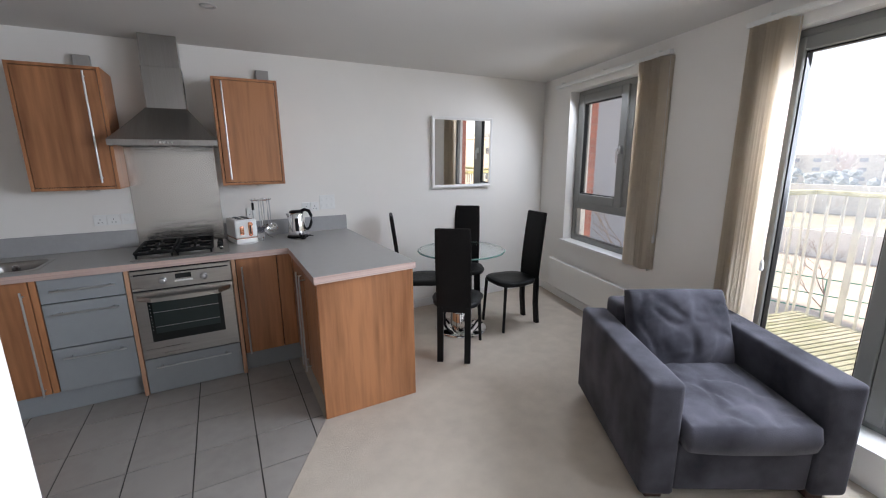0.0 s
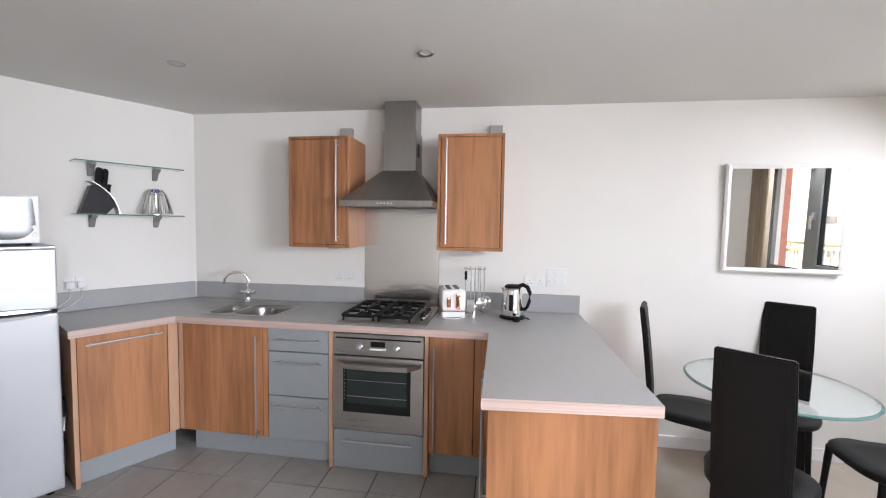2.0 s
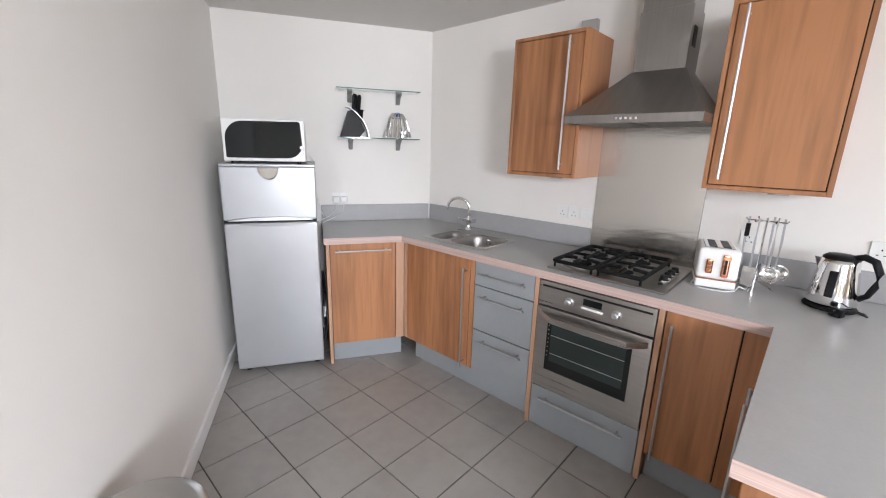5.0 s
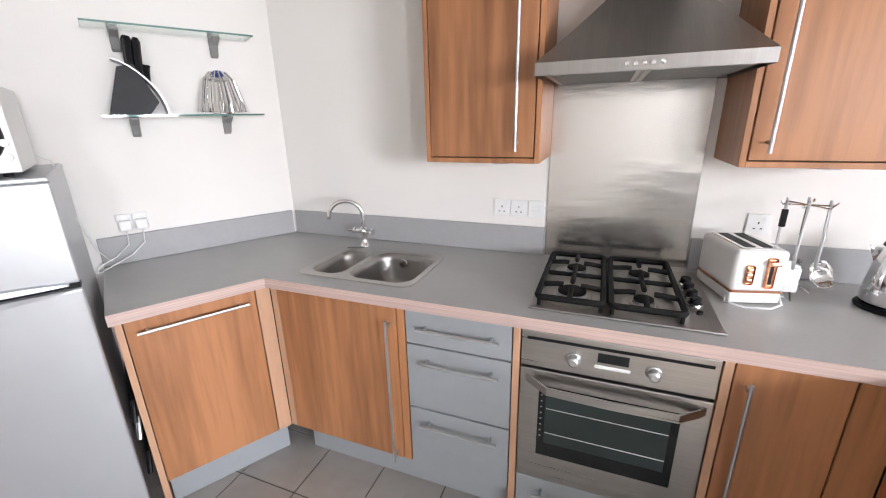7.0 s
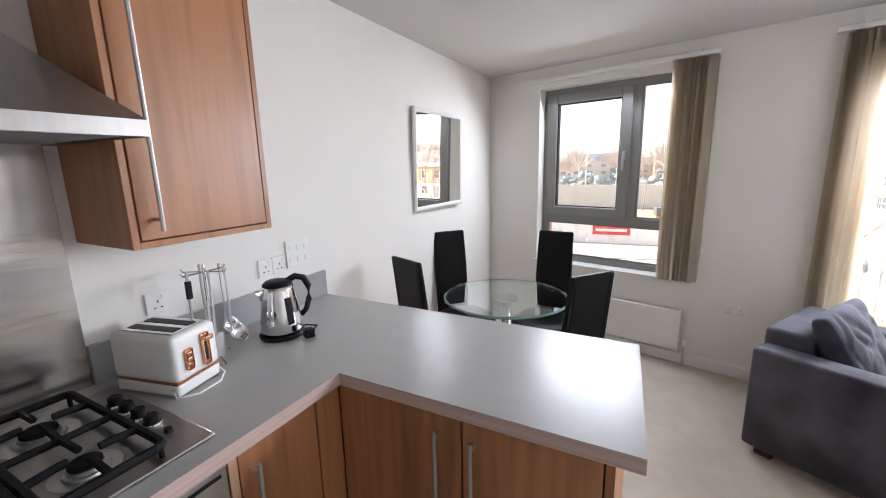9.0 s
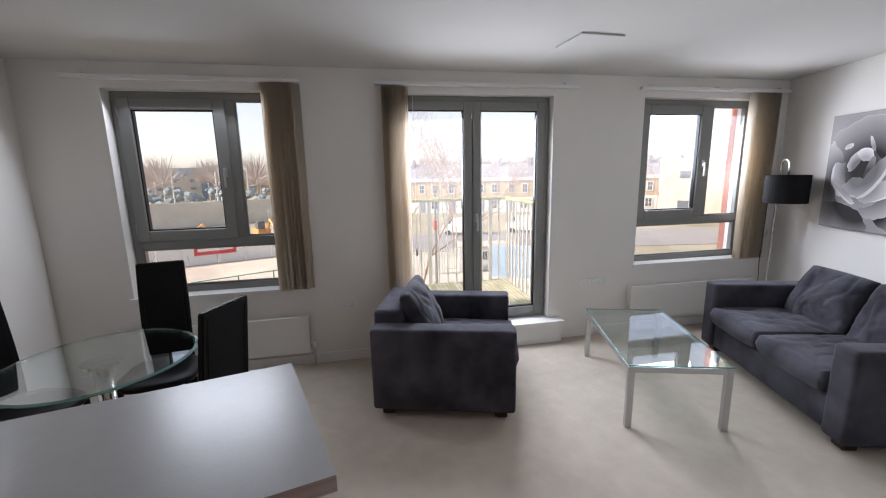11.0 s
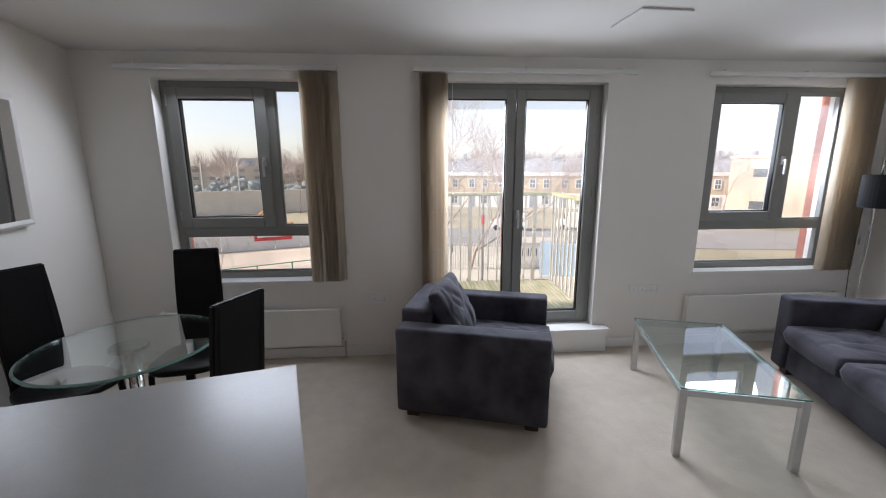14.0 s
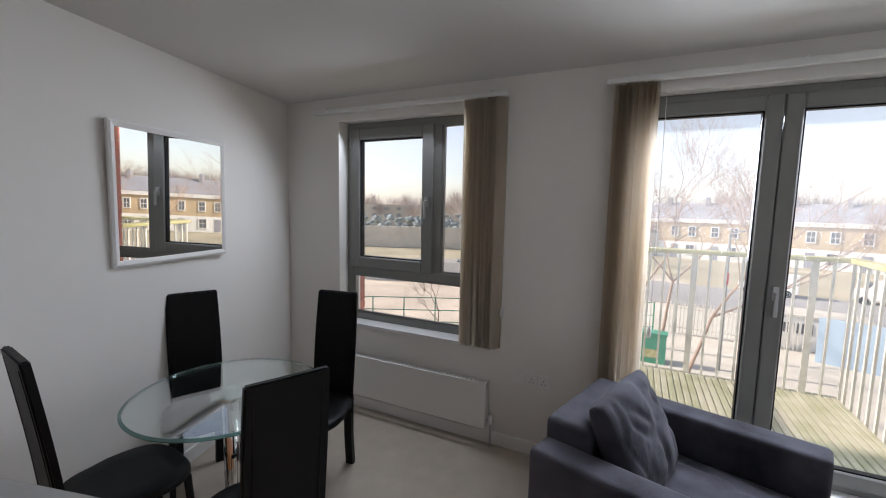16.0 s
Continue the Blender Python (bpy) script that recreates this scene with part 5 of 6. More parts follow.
# coffee table
ct = thing("coffee_table", LOUNGE, "low coffee table with clear glass top and silver square legs", "coffee table")
u0, u1, w0, w1, ctz = 4.40, 5.42, -1.935, -1.335, 0.417
for x in (u0 + 0.002, u1 - 0.040):
    for y in (w0 + 0.002, w1 - 0.040):
        part("leg", box(x, x + 0.038, y, y + 0.038, 0.0, ctz - 0.012, 0.003, 1), SATIN, ct)
for a in ((u0 + 0.0405, u1 - 0.0405, w0 + 0.004, w0 + 0.022), (u0 + 0.0405, u1 - 0.0405, w1 - 0.022, w1 - 0.004), (u0 + 0.004, u0 + 0.022, w0 + 0.0405, w1 - 0.0405), (u1 - 0.022, u1 - 0.004, w0 + 0.0405, w1 - 0.0405)):
    part("rail", box(*a, ctz - 0.05, ctz - 0.014, 0.002, 1), SATIN, ct)
part("glass_top", box(u0 + 0.003, u1 - 0.003, w0 + 0.003, w1 - 0.003, ctz - 0.008, ctz), TABLEGLASS, ct)
bm = bmesh.new()
for a in ((u0, u1, w0, w0 + 0.003), (u0, u1, w1 - 0.003, w1), (u0, u0 + 0.003, w0 + 0.003, w1 - 0.003), (u1 - 0.003, u1, w0 + 0.003, w1 - 0.003)):
    box(*a, ctz - 0.008, ctz, bm=bm)
part("glass_edge", bm, GLASSRIM, ct, "greenish polished glass edge")
bm = bmesh.new()
for x in (u0 + 0.02, u1 - 0.02):
    for y in (w0 + 0.02, w1 - 0.02):
        tube([(x, y, ctz - 0.0125), (x, y, ctz - 0.0082)], 0.012, 12, bm)
part("pad", bm, RUBBER, ct)

# side table and vase in the alcove
st = thing("side_table", LOUNGE, "small side table with frosted grey glass top and silver legs", "side table")
a0, a1, b0, b1, sz = 2.76, 3.315, -2.38, -1.94, 0.50
for x in (a0 + 0.01, a1 - 0.055):
    for y in (b0 + 0.01, b1 - 0.055):
        part("leg", box(x, x + 0.045, y, y + 0.045, 0.0, sz - 0.014, 0.003, 1), SATIN, st)
for a in ((a0 + 0.056, a1 - 0.056, b0 + 0.012, b0 + 0.03), (a0 + 0.056, a1 - 0.056, b1 - 0.03, b1 - 0.012), (a0 + 0.012, a0 + 0.03, b0 + 0.056, b1 - 0.056), (a1 - 0.03, a1 - 0.012, b0 + 0.056, b1 - 0.056)):
    part("rail", box(*a, sz - 0.055, sz - 0.016, 0.002, 1), SATIN, st)
part("glass_top", box(a0, a1, b0, b1, sz - 0.010, sz, 0.002, 1), FROST, st, "frosted grey glass top")
vase = new("vase", finish(turned([(0, 0.001), (0.05, 0.001), (0.10, 0.02), (0.145, 0.06), (0.155, 0.09), (0.14, 0.125), (0.09, 0.155), (0.045, 0.172), (0.028, 0.19), (0.022, 0.23), (0.025, 0.29), (0.034, 0.305), (0.028, 0.30), (0.018, 0.23), (0, 0.20)], 44), CERAMIC, True))
vase.matrix_world = LOUNGE @ pose(3.10, -2.13, sz)
tagged(vase, "glossy white ceramic vase with thin neck, on the side table", "vase")

# open room door
door_m = pose(2.045, -4.388, 0, 0, 0, 180.5)
rd = thing("room_door", door_m, "plain white flush door standing open", "door")
part("leaf", box(0.0, 0.762, -0.0, 0.040, 0.008, 2.06, 0.002, 1), GLOSSW, rd)
for y, sg in ((0.0, -1), (0.040, 1)):
    bm = turned([(0, 0.0), (0.026, 0.0), (0.026, 0.006), (0.022, 0.009), (0.010, 0.010), (0.010, 0.045), (0, 0.045)], 22)
    hb = part("handle", bm, SATIN, rd, "satin steel lever handle on round rose")
    hb.matrix_basis = pose(0.058, y, 0.998, 90 if sg < 0 else -90, 0, 0)
    part("lever", tube([(0.058, y + sg * 0.043, 0.998), (0.075, y + sg * 0.047, 0.998), (0.185, y + sg * 0.047, 0.998)], 0.0095, 10), SATIN, rd)
part("latch", box(-0.003, 0.0, 0.012, 0.028, 0.96, 1.04), SATIN, rd)

# floor lamp in the corner
fl = thing("floor_lamp", LOUNGE @ pose(5.98, -3.17, 0), "chrome floor lamp with black drum shade, switched off", "floor lamp")
part("base", turned([(0, 0.0), (0.10, 0.0), (0.10, 0.012), (0.02, 0.02), (0, 0.02)], 28, at=(0.10, 0.0, 0)), CHROME, fl)
pole = [(0.10, 0, 0.015), (0.10, 0, 1.55), (0.092, 0, 1.60), (0.07, 0, 1.62), (0.035, 0, 1.62), (0.01, 0, 1.605), (0.0, 0, 1.56), (0, 0, 1.45)]
part("pole", tube(pole, 0.008, 10), CHROME, fl, smooth=True)
part("shade", turned([(0.157, 1.24), (0.162, 1.24), (0.162, 1.485), (0.157, 1.485), (0.157, 1.24)], 40), SHADE, fl, "black fabric drum shade")
bm = bmesh.new()
for a in (0, 120, 240):
    tube([(0, 0, 1.475), (0.158 * math.cos(radians(a)), 0.158 * math.sin(radians(a)), 1.475)], 0.002, 5, bm)
part("shade_spider", bm, CHROME, fl)
part("bulb", turned([(0, 1.36), (0.02, 1.365), (0.03, 1.39), (0.02, 1.425), (0.013, 1.45), (0, 1.45)], 16), WHITE, fl)
part("cable", tube([(0.14, 0.03, 1.44), (0.145, 0.05, 1.2), (0.14, 0.06, 0.7), (0.13, 0.04, 0.2), (0.12, 0.02, 0.02)], 0.003, 6), BLACK, fl)

# canvas print of a flower
cv = thing("canvas_print", LOUNGE, "square grey canvas print of a large rose", "picture")
pu0, pu1, pz0, pz1 = 4.935, 5.835, 1.058, 1.958
CANVAS = mat("grey_canvas", (0.34, 0.32, 0.325), 0.9, vary=0.3, scale=1.3, second=(0.22, 0.205, 0.21), bump=0.15, bump_scale=500)
part("canvas", box(pu0, pu1, PAINT_V + 0.002, PAINT_V + 0.038, pz0, pz1, 0.003, 1), CANVAS, cv)
def print_ink(name, rim, base, bx, by, reach):
    """Printed grey that fades from base at (bx, by) to rim at that reach, both in canvas widths."""
    m = mat(name, (rim, rim * 0.945, rim * 0.955), 0.9, spec=0.1)
    n, l = m.node_tree.nodes, m.node_tree.links
    tc, mp, gr, ramp = n.new("ShaderNodeTexCoord"), n.new("ShaderNodeMapping"), n.new("ShaderNodeTexGradient"), n.new("ShaderNodeValToRGB")
    mp.vector_type, gr.gradient_type = "TEXTURE", "SPHERICAL"
    wide = reach * (pu1 - pu0) * 1.08
    mp.inputs["Location"].default_value = (pu1 - bx * (pu1 - pu0), PAINT_V + 0.04, pz0 + by * (pz1 - pz0))
    mp.inputs["Scale"].default_value = (wide, wide, wide)
    e = ramp.color_ramp.elements
    e[0].position, e[1].position = 0.06, 0.62
    for k, g in ((0, rim), (1, base)):
        e[k].color = (g, g * 0.945, g * 0.955, 1)
    l.new(tc.outputs["Object"], mp.inputs["Vector"])
    l.new(mp.outputs["Vector"], gr.inputs["Vector"])
    l.new(gr.outputs["Fac"], ramp.inputs["Fac"])
    l.new(ramp.outputs["Color"], n["Principled BSDF"].inputs["Base Color"])
    return m
LAYER = [0]
def ink(pts, material):
    """One flat printed shape; x to the viewer's right and y up, both from 0 to 1 across the canvas."""
    LAYER[0] += 1
    bm = bmesh.new()
    y = PAINT_V + 0.0382 + LAYER[0] * 0.00005
    bm.faces.new([bm.verts.new((pu1 - (pu1 - pu0) * min(0.996, max(0.004, p[0])), y, pz0 + (pz1 - pz0) * min(0.996, max(0.004, p[1])))) for p in pts])
    part("printed_petal", bm, material, cv)
def petal(cx, cy, rx, ry, tilt, rim, base, bx, by, lip=0.0, a0=0, a1=180, wob=0.2):
    """A petal that darkens from its rim to its base at (bx, by), with a pale curled lip from angle a0 to a1."""
    ct_, st_ = math.cos(radians(tilt)), math.sin(radians(tilt))
    sd = cx * 31 + cy * 17
    def at(f, k=1.0):
        w = 1 + wob * noise.noise(Vector((math.cos(f) * 1.5 + sd, math.sin(f) * 1.5, 0))) + wob * 0.4 * noise.noise(Vector((math.cos(f) * 5 + sd, math.sin(f) * 5, 3)))
        x, y = rx * w * math.cos(f), ry * w * math.sin(f)
        px, py = cx + x * ct_ - y * st_, cy + x * st_ + y * ct_
        return (bx + (px - bx) * k, by + (py - by) * k)
    fs = [2 * math.pi * i / 60 for i in range(60)]
    outline = [at(f) for f in fs]
    reach = max(math.hypot(p[0] - bx, p[1] - by) for p in outline)
    ink(outline, print_ink("print_ink_petal", rim, base, bx, by, reach))
    if lip:
        arcs = [radians(a0 + (a1 - a0) * i / 24) for i in range(25)]
        rim_line = [at(f) for f in arcs]
        inner = [at(f, 1 - 0.5 * lip * math.sin(math.pi * i / 24) ** 0.6) for i, f in enumerate(arcs)]
        ink(rim_line + inner[::-1], print_ink("print_ink_lip", min(0.72, rim * 1.1), min(0.6, rim), bx, by, reach))
petal(0.82, 0.58, 0.30, 0.48, 0, 0.34, 0.08, 0.50, 0.40)
petal(0.38, 0.66, 0.37, 0.29, -8, 0.46, 0.03, 0.42, 0.46, 0.03, 20, 165)
petal(0.74, 0.76, 0.17, 0.24, -15, 0.50, 0.10, 0.60, 0.62, 0.04, -60, 110)
petal(0.07, 0.47, 0.12, 0.31, 6, 0.62, 0.12, 0.22, 0.42, 0.06, 60, 210)
petal(0.18, 0.07, 0.31, 0.17, -10, 0.66, 0.05, 0.36, 0.30, 0.04, 180, 345)
petal(0.75, 0.14, 0.26, 0.16, -28, 0.68, 0.03, 0.46, 0.32, 0.05, -85, 60)
petal(0.66, 0.33, 0.28, 0.18, 33, 0.68, 0.05, 0.44, 0.50, 0.05, -105, 45)
petal(0.36, 0.43, 0.27, 0.23, 0, 0.34, 0.08, 0.36, 0.54)
petal(0.53, 0.335, 0.17, 0.075, 24, 0.66, 0.26, 0.42, 0.40, 0.16, -120, 40)
petal(0.18, 0.44, 0.10, 0.17, 18, 0.58, 0.10, 0.32, 0.52, 0.22, 110, 275)
petal(0.36, 0.52, 0.17, 0.18, 0, 0.10, 0.03, 0.36, 0.52, wob=0.25)
petal(0.28, 0.59, 0.05, 0.09, -28, 0.56, 0.16, 0.33, 0.54)
petal(0.38, 0.645, 0.075, 0.055, -18, 0.70, 0.34, 0.38, 0.58, 0.2, 10, 170)
petal(0.43, 0.50, 0.035, 0.14, -14, 0.26, 0.06, 0.42, 0.44)
petal(0.33, 0.36, 0.13, 0.085, 4, 0.44, 0.16, 0.35, 0.46, 0.2, 185, 355)
petal(0.49, 0.46, 0.065, 0.23, -34, 0.52, 0.14, 0.38, 0.52, 0.3, -100, 70)
petal(0.22, 0.315, 0.15, 0.035, -38, 0.66, 0.30, 0.28, 0.38, 0.3, 180, 350)
petal(0.21, 0.72, 0.045, 0.022, 22, 0.74, 0.50, 0.21, 0.71)
petal(0.61, 0.70, 0.026, 0.10, -14, 0.68, 0.24, 0.60, 0.60, 0.3, -60, 90)
petal(0.43, 0.73, 0.018, 0.07, 24, 0.68, 0.26, 0.45, 0.65)

# pedal bin
pb = thing("pedal_bin", LOUNGE @ pose(2.31, -1.378, 0) @ Matrix.Diagonal((1.07, 1.07, 1, 1)), "round brushed steel bin with a domed lid", "bin")
part("body", turned([(0, 0.0), (0.135, 0.0), (0.138, 0.015), (0.138, 0.53), (0, 0.53)], 40), STEEL, pb, smooth=False)
part("lid", turned([(0.140, 0.527), (0.144, 0.531), (0.144, 0.553), (0.140, 0.561), (0.12, 0.569), (0.06, 0.575), (0, 0.577)], 40), STEEL, pb, smooth=True)
part("base_ring", turned([(0.138, 0.0), (0.143, 0.002), (0.143, 0.03), (0.138, 0.034)], 40), BLACK, pb)
part("pedal", box(-0.02, 0.02, 0.135, 0.19, 0.012, 0.022, 0.003, 1), BLACK, pb)

# ceiling fittings
for x, y in ((2.05, -0.935), (0.69, -0.945), (0.66, -1.63)):
    dl = thing("ceiling_downlight", pose(x, y, H), "recessed satin steel downlight, switched off", "ceiling light", "downlights")
    part("bezel", turned([(0.026, 0.012), (0.028, -0.004), (0.040, -0.006), (0.044, -0.001), (0.044, 0.0)], 28), SATIN, dl)
    part("lamp", turned([(0, 0.006), (0.026, 0.006), (0.026, 0.012), (0, 0.014)], 20), WHITE, dl, "unlit frosted lamp")
hatch = thing("ceiling_hatch", LOUNGE @ pose(4.90, -1.14, H, 0, 0, 20), "square white ceiling access panel with a thin grey shadow line", "ceiling panel")
part("panel", box(-0.15, 0.15, -0.15, 0.15, -0.010, -0.001, 0.002, 1), CEIL, hatch)
# Solid grey ring draws the shadow line round the panel.
part("gap", ring(bmesh.new(), -0.153, 0.153, -0.153, 0.153, 0.003, -0.0035, -0.0005, 0), FRAMEG, hatch).matrix_basis = pose(0, 0, 0, -90, 0, 0)


# ---------- balcony ----------
bal = thing("balcony", FACADE, "timber decked balcony with mossy handrail and slim vertical bars", "balcony", kind="structure")
bs0, bs1, bo, bz, bh = 1.95, 4.04, 1.45, 0.20, 1.26
for i in range(44):
    x = bs0 + i * 0.0475
    part("deck_board", box(x + 0.003, x + 0.0445, WALL_T + 0.02, bo + 0.04, bz - 0.03, bz, 0.004, 1), DECK, bal)
part("deck_frame", box(bs0, bs1, WALL_T + 0.01, bo + 0.04, bz - 0.2, bz - 0.031), GALV, bal)
part("handrail", box(bs0 - 0.03, bs1 + 0.03, bo - 0.045, bo + 0.045, bh - 0.035, bh, 0.008), MOSSRAIL, bal)
part("handrail", box(bs1 - 0.045, bs1 + 0.045, WALL_T + 0.02, bo - 0.046, bh - 0.035, bh, 0.008), MOSSRAIL, bal)
part("handrail", box(bs0 - 0.045, bs0 + 0.045, WALL_T + 0.02, bo - 0.046, bh - 0.035, bh, 0.008), MOSSRAIL, bal)
n = 19
for i in range(n + 1):
    x = bs0 + (bs1 - bs0) * i / n
    thick = 0.022 if i % 7 == 3 else 0.008
    part("baluster", box(x - thick, x + thick, bo - 0.008, bo + 0.008, bz - 0.06, bh - 0.036), GALV, bal)
for x in (bs0, bs1):
    for i in range(10):
        y = WALL_T + 0.10 + i * 0.112
        part("baluster", box(x - 0.008, x + 0.008, y - 0.008, y + 0.008, bz - 0.06, bh - 0.036), GALV, bal)


# ---------- outside ----------
GZ = -6.5
ASPH = mat("asphalt", (0.30, 0.29, 0.28), 0.95, vary=0.2, scale=0.6, bump=0.3, bump_scale=20)
DIRT = mat("sandy_building_plot", (0.58, 0.50, 0.41), 0.95, vary=0.2, scale=0.3, second=(0.46, 0.40, 0.33))
GRASS = mat("rough_ground", (0.40, 0.34, 0.24), 0.95, vary=0.3, scale=0.15, second=(0.28, 0.27, 0.18))
# Bluish pale green: haze over the far scrub is painted in.
HEDGE = mat("haze_paled_evergreen", (0.27, 0.31, 0.31), 0.95, vary=0.4, scale=1.5, bump=0.8, bump_scale=3)
TWIG = mat("bare_branch", (0.30, 0.23, 0.18), 0.95, vary=0.3, scale=4)
TWIGO = mat("russet_twigs", (0.38, 0.27, 0.20), 0.95, vary=0.3, scale=2)
# Greyed and paled twigs: the distance haze is put into the colour.
FARWOOD = mat("haze_tinted_far_twigs", (0.47, 0.42, 0.40), 0.95, vary=0.2, scale=0.1, second=(0.44, 0.36, 0.32))
STOCK = mat("yellow_stock_brick", (0.50, 0.39, 0.25), 0.9, vary=0.2, scale=3)
STUCCO = mat("white_stucco", (0.70, 0.69, 0.66), 0.85, vary=0.06, scale=2)
SLATE = mat("grey_slate_roof", (0.27, 0.27, 0.29), 0.8, vary=0.2, scale=3)
CONC = mat("pale_concrete", (0.56, 0.52, 0.45), 0.9, vary=0.15, scale=0.8)
CLAD = mat("grey_cladding", (0.36, 0.36, 0.38), 0.7, vary=0.05, scale=1)
BLUEB = mat("blue_panel", (0.36, 0.48, 0.60), 0.6, vary=0.1, scale=1)
TANB = mat("tan_render", (0.55, 0.45, 0.36), 0.9, vary=0.08, scale=1)
ORANGE = mat("orange_machine_paint", (0.68, 0.32, 0.09), 0.5, vary=0.1, scale=2)
REDP = mat("red_sign_paint", (0.55, 0.04, 0.04), 0.5, vary=0.1, scale=2)
GREENP = mat("green_fence_paint", (0.05, 0.28, 0.17), 0.6, vary=0.1, scale=2)
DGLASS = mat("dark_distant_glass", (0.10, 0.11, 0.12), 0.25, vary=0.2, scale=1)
# Lighter twin of DGLASS with distance haze mixed into the colour.
FARGLASS = mat("haze_tinted_far_glass", (0.26, 0.28, 0.30), 0.5, vary=0.15, scale=1)

def az(deg, dist, z=0.0, origin=(2.0, -1.7)):
    return Vector((origin[0] + dist * math.cos(radians(deg)), origin[1] + dist * math.sin(radians(deg)), z))

ground = new("ground", finish(prism([(-2500, -2500), (2500, -2500), (2500, 2500), (-2500, 2500)], GZ - 0.5, GZ), GRASS))
tagged(ground, "rough winter ground reaching to the horizon", "ground", kind="structure")
def patch(name, deg, dist, w, d, material, label, cat, lift=0.02, turn=0.0):
    ob = new(name, finish(box(-d / 2, d / 2, -w / 2, w / 2, 0, lift), material))
    p = az(deg, dist, GZ)
    ob.matrix_world = pose(p.x, p.y, p.z, 0, 0, deg + turn)
    tagged(ob, label, cat, kind="structure")
patch("ground_building_plot", 6, 37, 46, 34, DIRT, "sandy bare building plot", "building site", 0.03)
patch("road_street", -30, 47, 90, 12, ASPH, "grey asphalt street with parked cars", "road", 0.08, 8)
patch("pavement_forecourt", -42, 26, 36, 20, CONC, "pale concrete forecourt", "pavement", 0.05)


def sash(parent, x, z, w, h, y=0.0):
    win = part("window", box(x - w / 2, x + w / 2, y - 0.12, y - 0.005, z - h / 2, z + h / 2), DGLASS, parent)
    bm = ring(bmesh.new(), x - w / 2 - 0.12, x + w / 2 + 0.12, z - h / 2 - 0.12, z + h / 2 + 0.12, 0.14, y - 0.16, y - 0.01, 0)
    box(x - w / 2, x + w / 2, y - 0.15, y - 0.121, z - 0.04, z + 0.04, bm=bm)
    box(x - 0.03, x + 0.03, y - 0.15, y - 0.121, z - h / 2, z + h / 2, bm=bm)
    part("frame", bm, STUCCO, win, "white painted surround")


def terrace_house(m, w=6.0):
    h = thing("terraced_house", m, "yellow brick terraced house with white stucco ground floor and slate roof", "house", "terraced houses")
    part("lower_wall", box(0, w, 0, 9, 0, 2.9), STUCCO, h, "white stucco ground floor")
    part("wall", box(0, w, 0.05, 9, 2.9, 6.25), STOCK, h)
    part("cornice", box(0, w, -0.25, 0.3, 6.25, 6.9), STUCCO, h, "white parapet cornice")
    bm = bmesh.new()
    pr = [(0.3, 6.6), (4.6, 9.7), (9, 6.6)]
    a = [bm.verts.new((0, *p)) for p in pr]
    b = [bm.verts.new((w, *p)) for p in pr]
    bm.faces.new(a)
    bm.faces.new(b[::-1])
    for i in range(3):
        bm.faces.new((a[i], a[(i + 1) % 3], b[(i + 1) % 3], b[i]))
    part("roof", bm, SLATE, h)
    part("chimney", box(w - 0.6, w + 0.0, 3.8, 5.0, 8.5, 10.7), SLATE, h)
    for x in (w * 0.28, w * 0.72):
        sash(h, x, 4.75, 0.95, 1.6, 0.05)
    sash(h, w * 0.7, 1.6, 1.2, 1.6)
    part("front_door", box(w * 0.2, w * 0.2 + 1.1, -0.06, -0.004, 0.1, 2.4), SLATE, h, "dark painted front door")
    return h
p = az(-33, 82, GZ)
hm = pose(p.x, p.y, p.z, 0, 0, -33 - 90 + 4)
house = terrace_house(hm @ pose(-36, 0, 0))
for k in range(1, 12):
    copy_thing(house, hm @ pose(-36 + 6.0 * k, 0, 0))


def block(name, deg, dist, w, d, h, material, label, storeys=0, cols=0, turn=0.0, base=GZ, size=0.18):
    p = az(deg, dist, base)
    t = thing(name, pose(p.x, p.y, p.z, 0, 0, deg - 90 + turn), label, "building")
    part("wall", box(-w / 2, w / 2, 0, d, 0, h), material, t)
    part("parapet", box(-w / 2 - 0.15, w / 2 + 0.15, -0.15, d + 0.15, h, h + 0.35), CONC, t)
    for i in range(storeys):
        for j in range(cols):
            z = h * (i + 0.55) / storeys
            x = -w / 2 + w * (j + 0.5) / cols
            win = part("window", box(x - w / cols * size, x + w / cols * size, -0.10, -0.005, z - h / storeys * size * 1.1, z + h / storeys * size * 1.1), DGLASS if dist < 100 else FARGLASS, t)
    return t
block("apartment_block", 47, 26, 15, 12, 12.5, CLAD, "plain grey clad building close by across the yard", turn=14)
block("brick_building", -64, 72, 29, 12, 9.1, TANB, "plain tan rendered building with a few small windows", 2, 4, size=0.11)
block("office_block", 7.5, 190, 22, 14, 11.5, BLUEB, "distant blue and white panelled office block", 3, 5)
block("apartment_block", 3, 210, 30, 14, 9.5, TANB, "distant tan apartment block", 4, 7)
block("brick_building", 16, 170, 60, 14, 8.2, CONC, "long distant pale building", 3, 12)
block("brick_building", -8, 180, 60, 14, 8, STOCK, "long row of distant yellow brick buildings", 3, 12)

# boundary wall, embankment and hoarding beyond the plot
p = az(6, 78, GZ)
ob = new("boundary_wall", finish(box(-62, 62, 0, 0.5, 0, 4.1, 0.03, 1), CONC))
ob.matrix_world = pose(*p, 0, 0, 6 - 90)
tagged(ob, "long pale concrete boundary wall", "wall")
bm = bmesh.new()
rnd = random.Random(8)
def clump(bm, c, r, seed, n=2):
    t = bmesh.new()
    bmesh.ops.create_icosphere(t, subdivisions=n, radius=r)
    for v in t.verts:
        v.co *= 1 + 0.45 * noise.noise(v.co * (1.7 / r) + Vector((seed, 0, 0)))
        v.co.z *= 0.8
        v.co += Vector(c)
    join(bm, t)
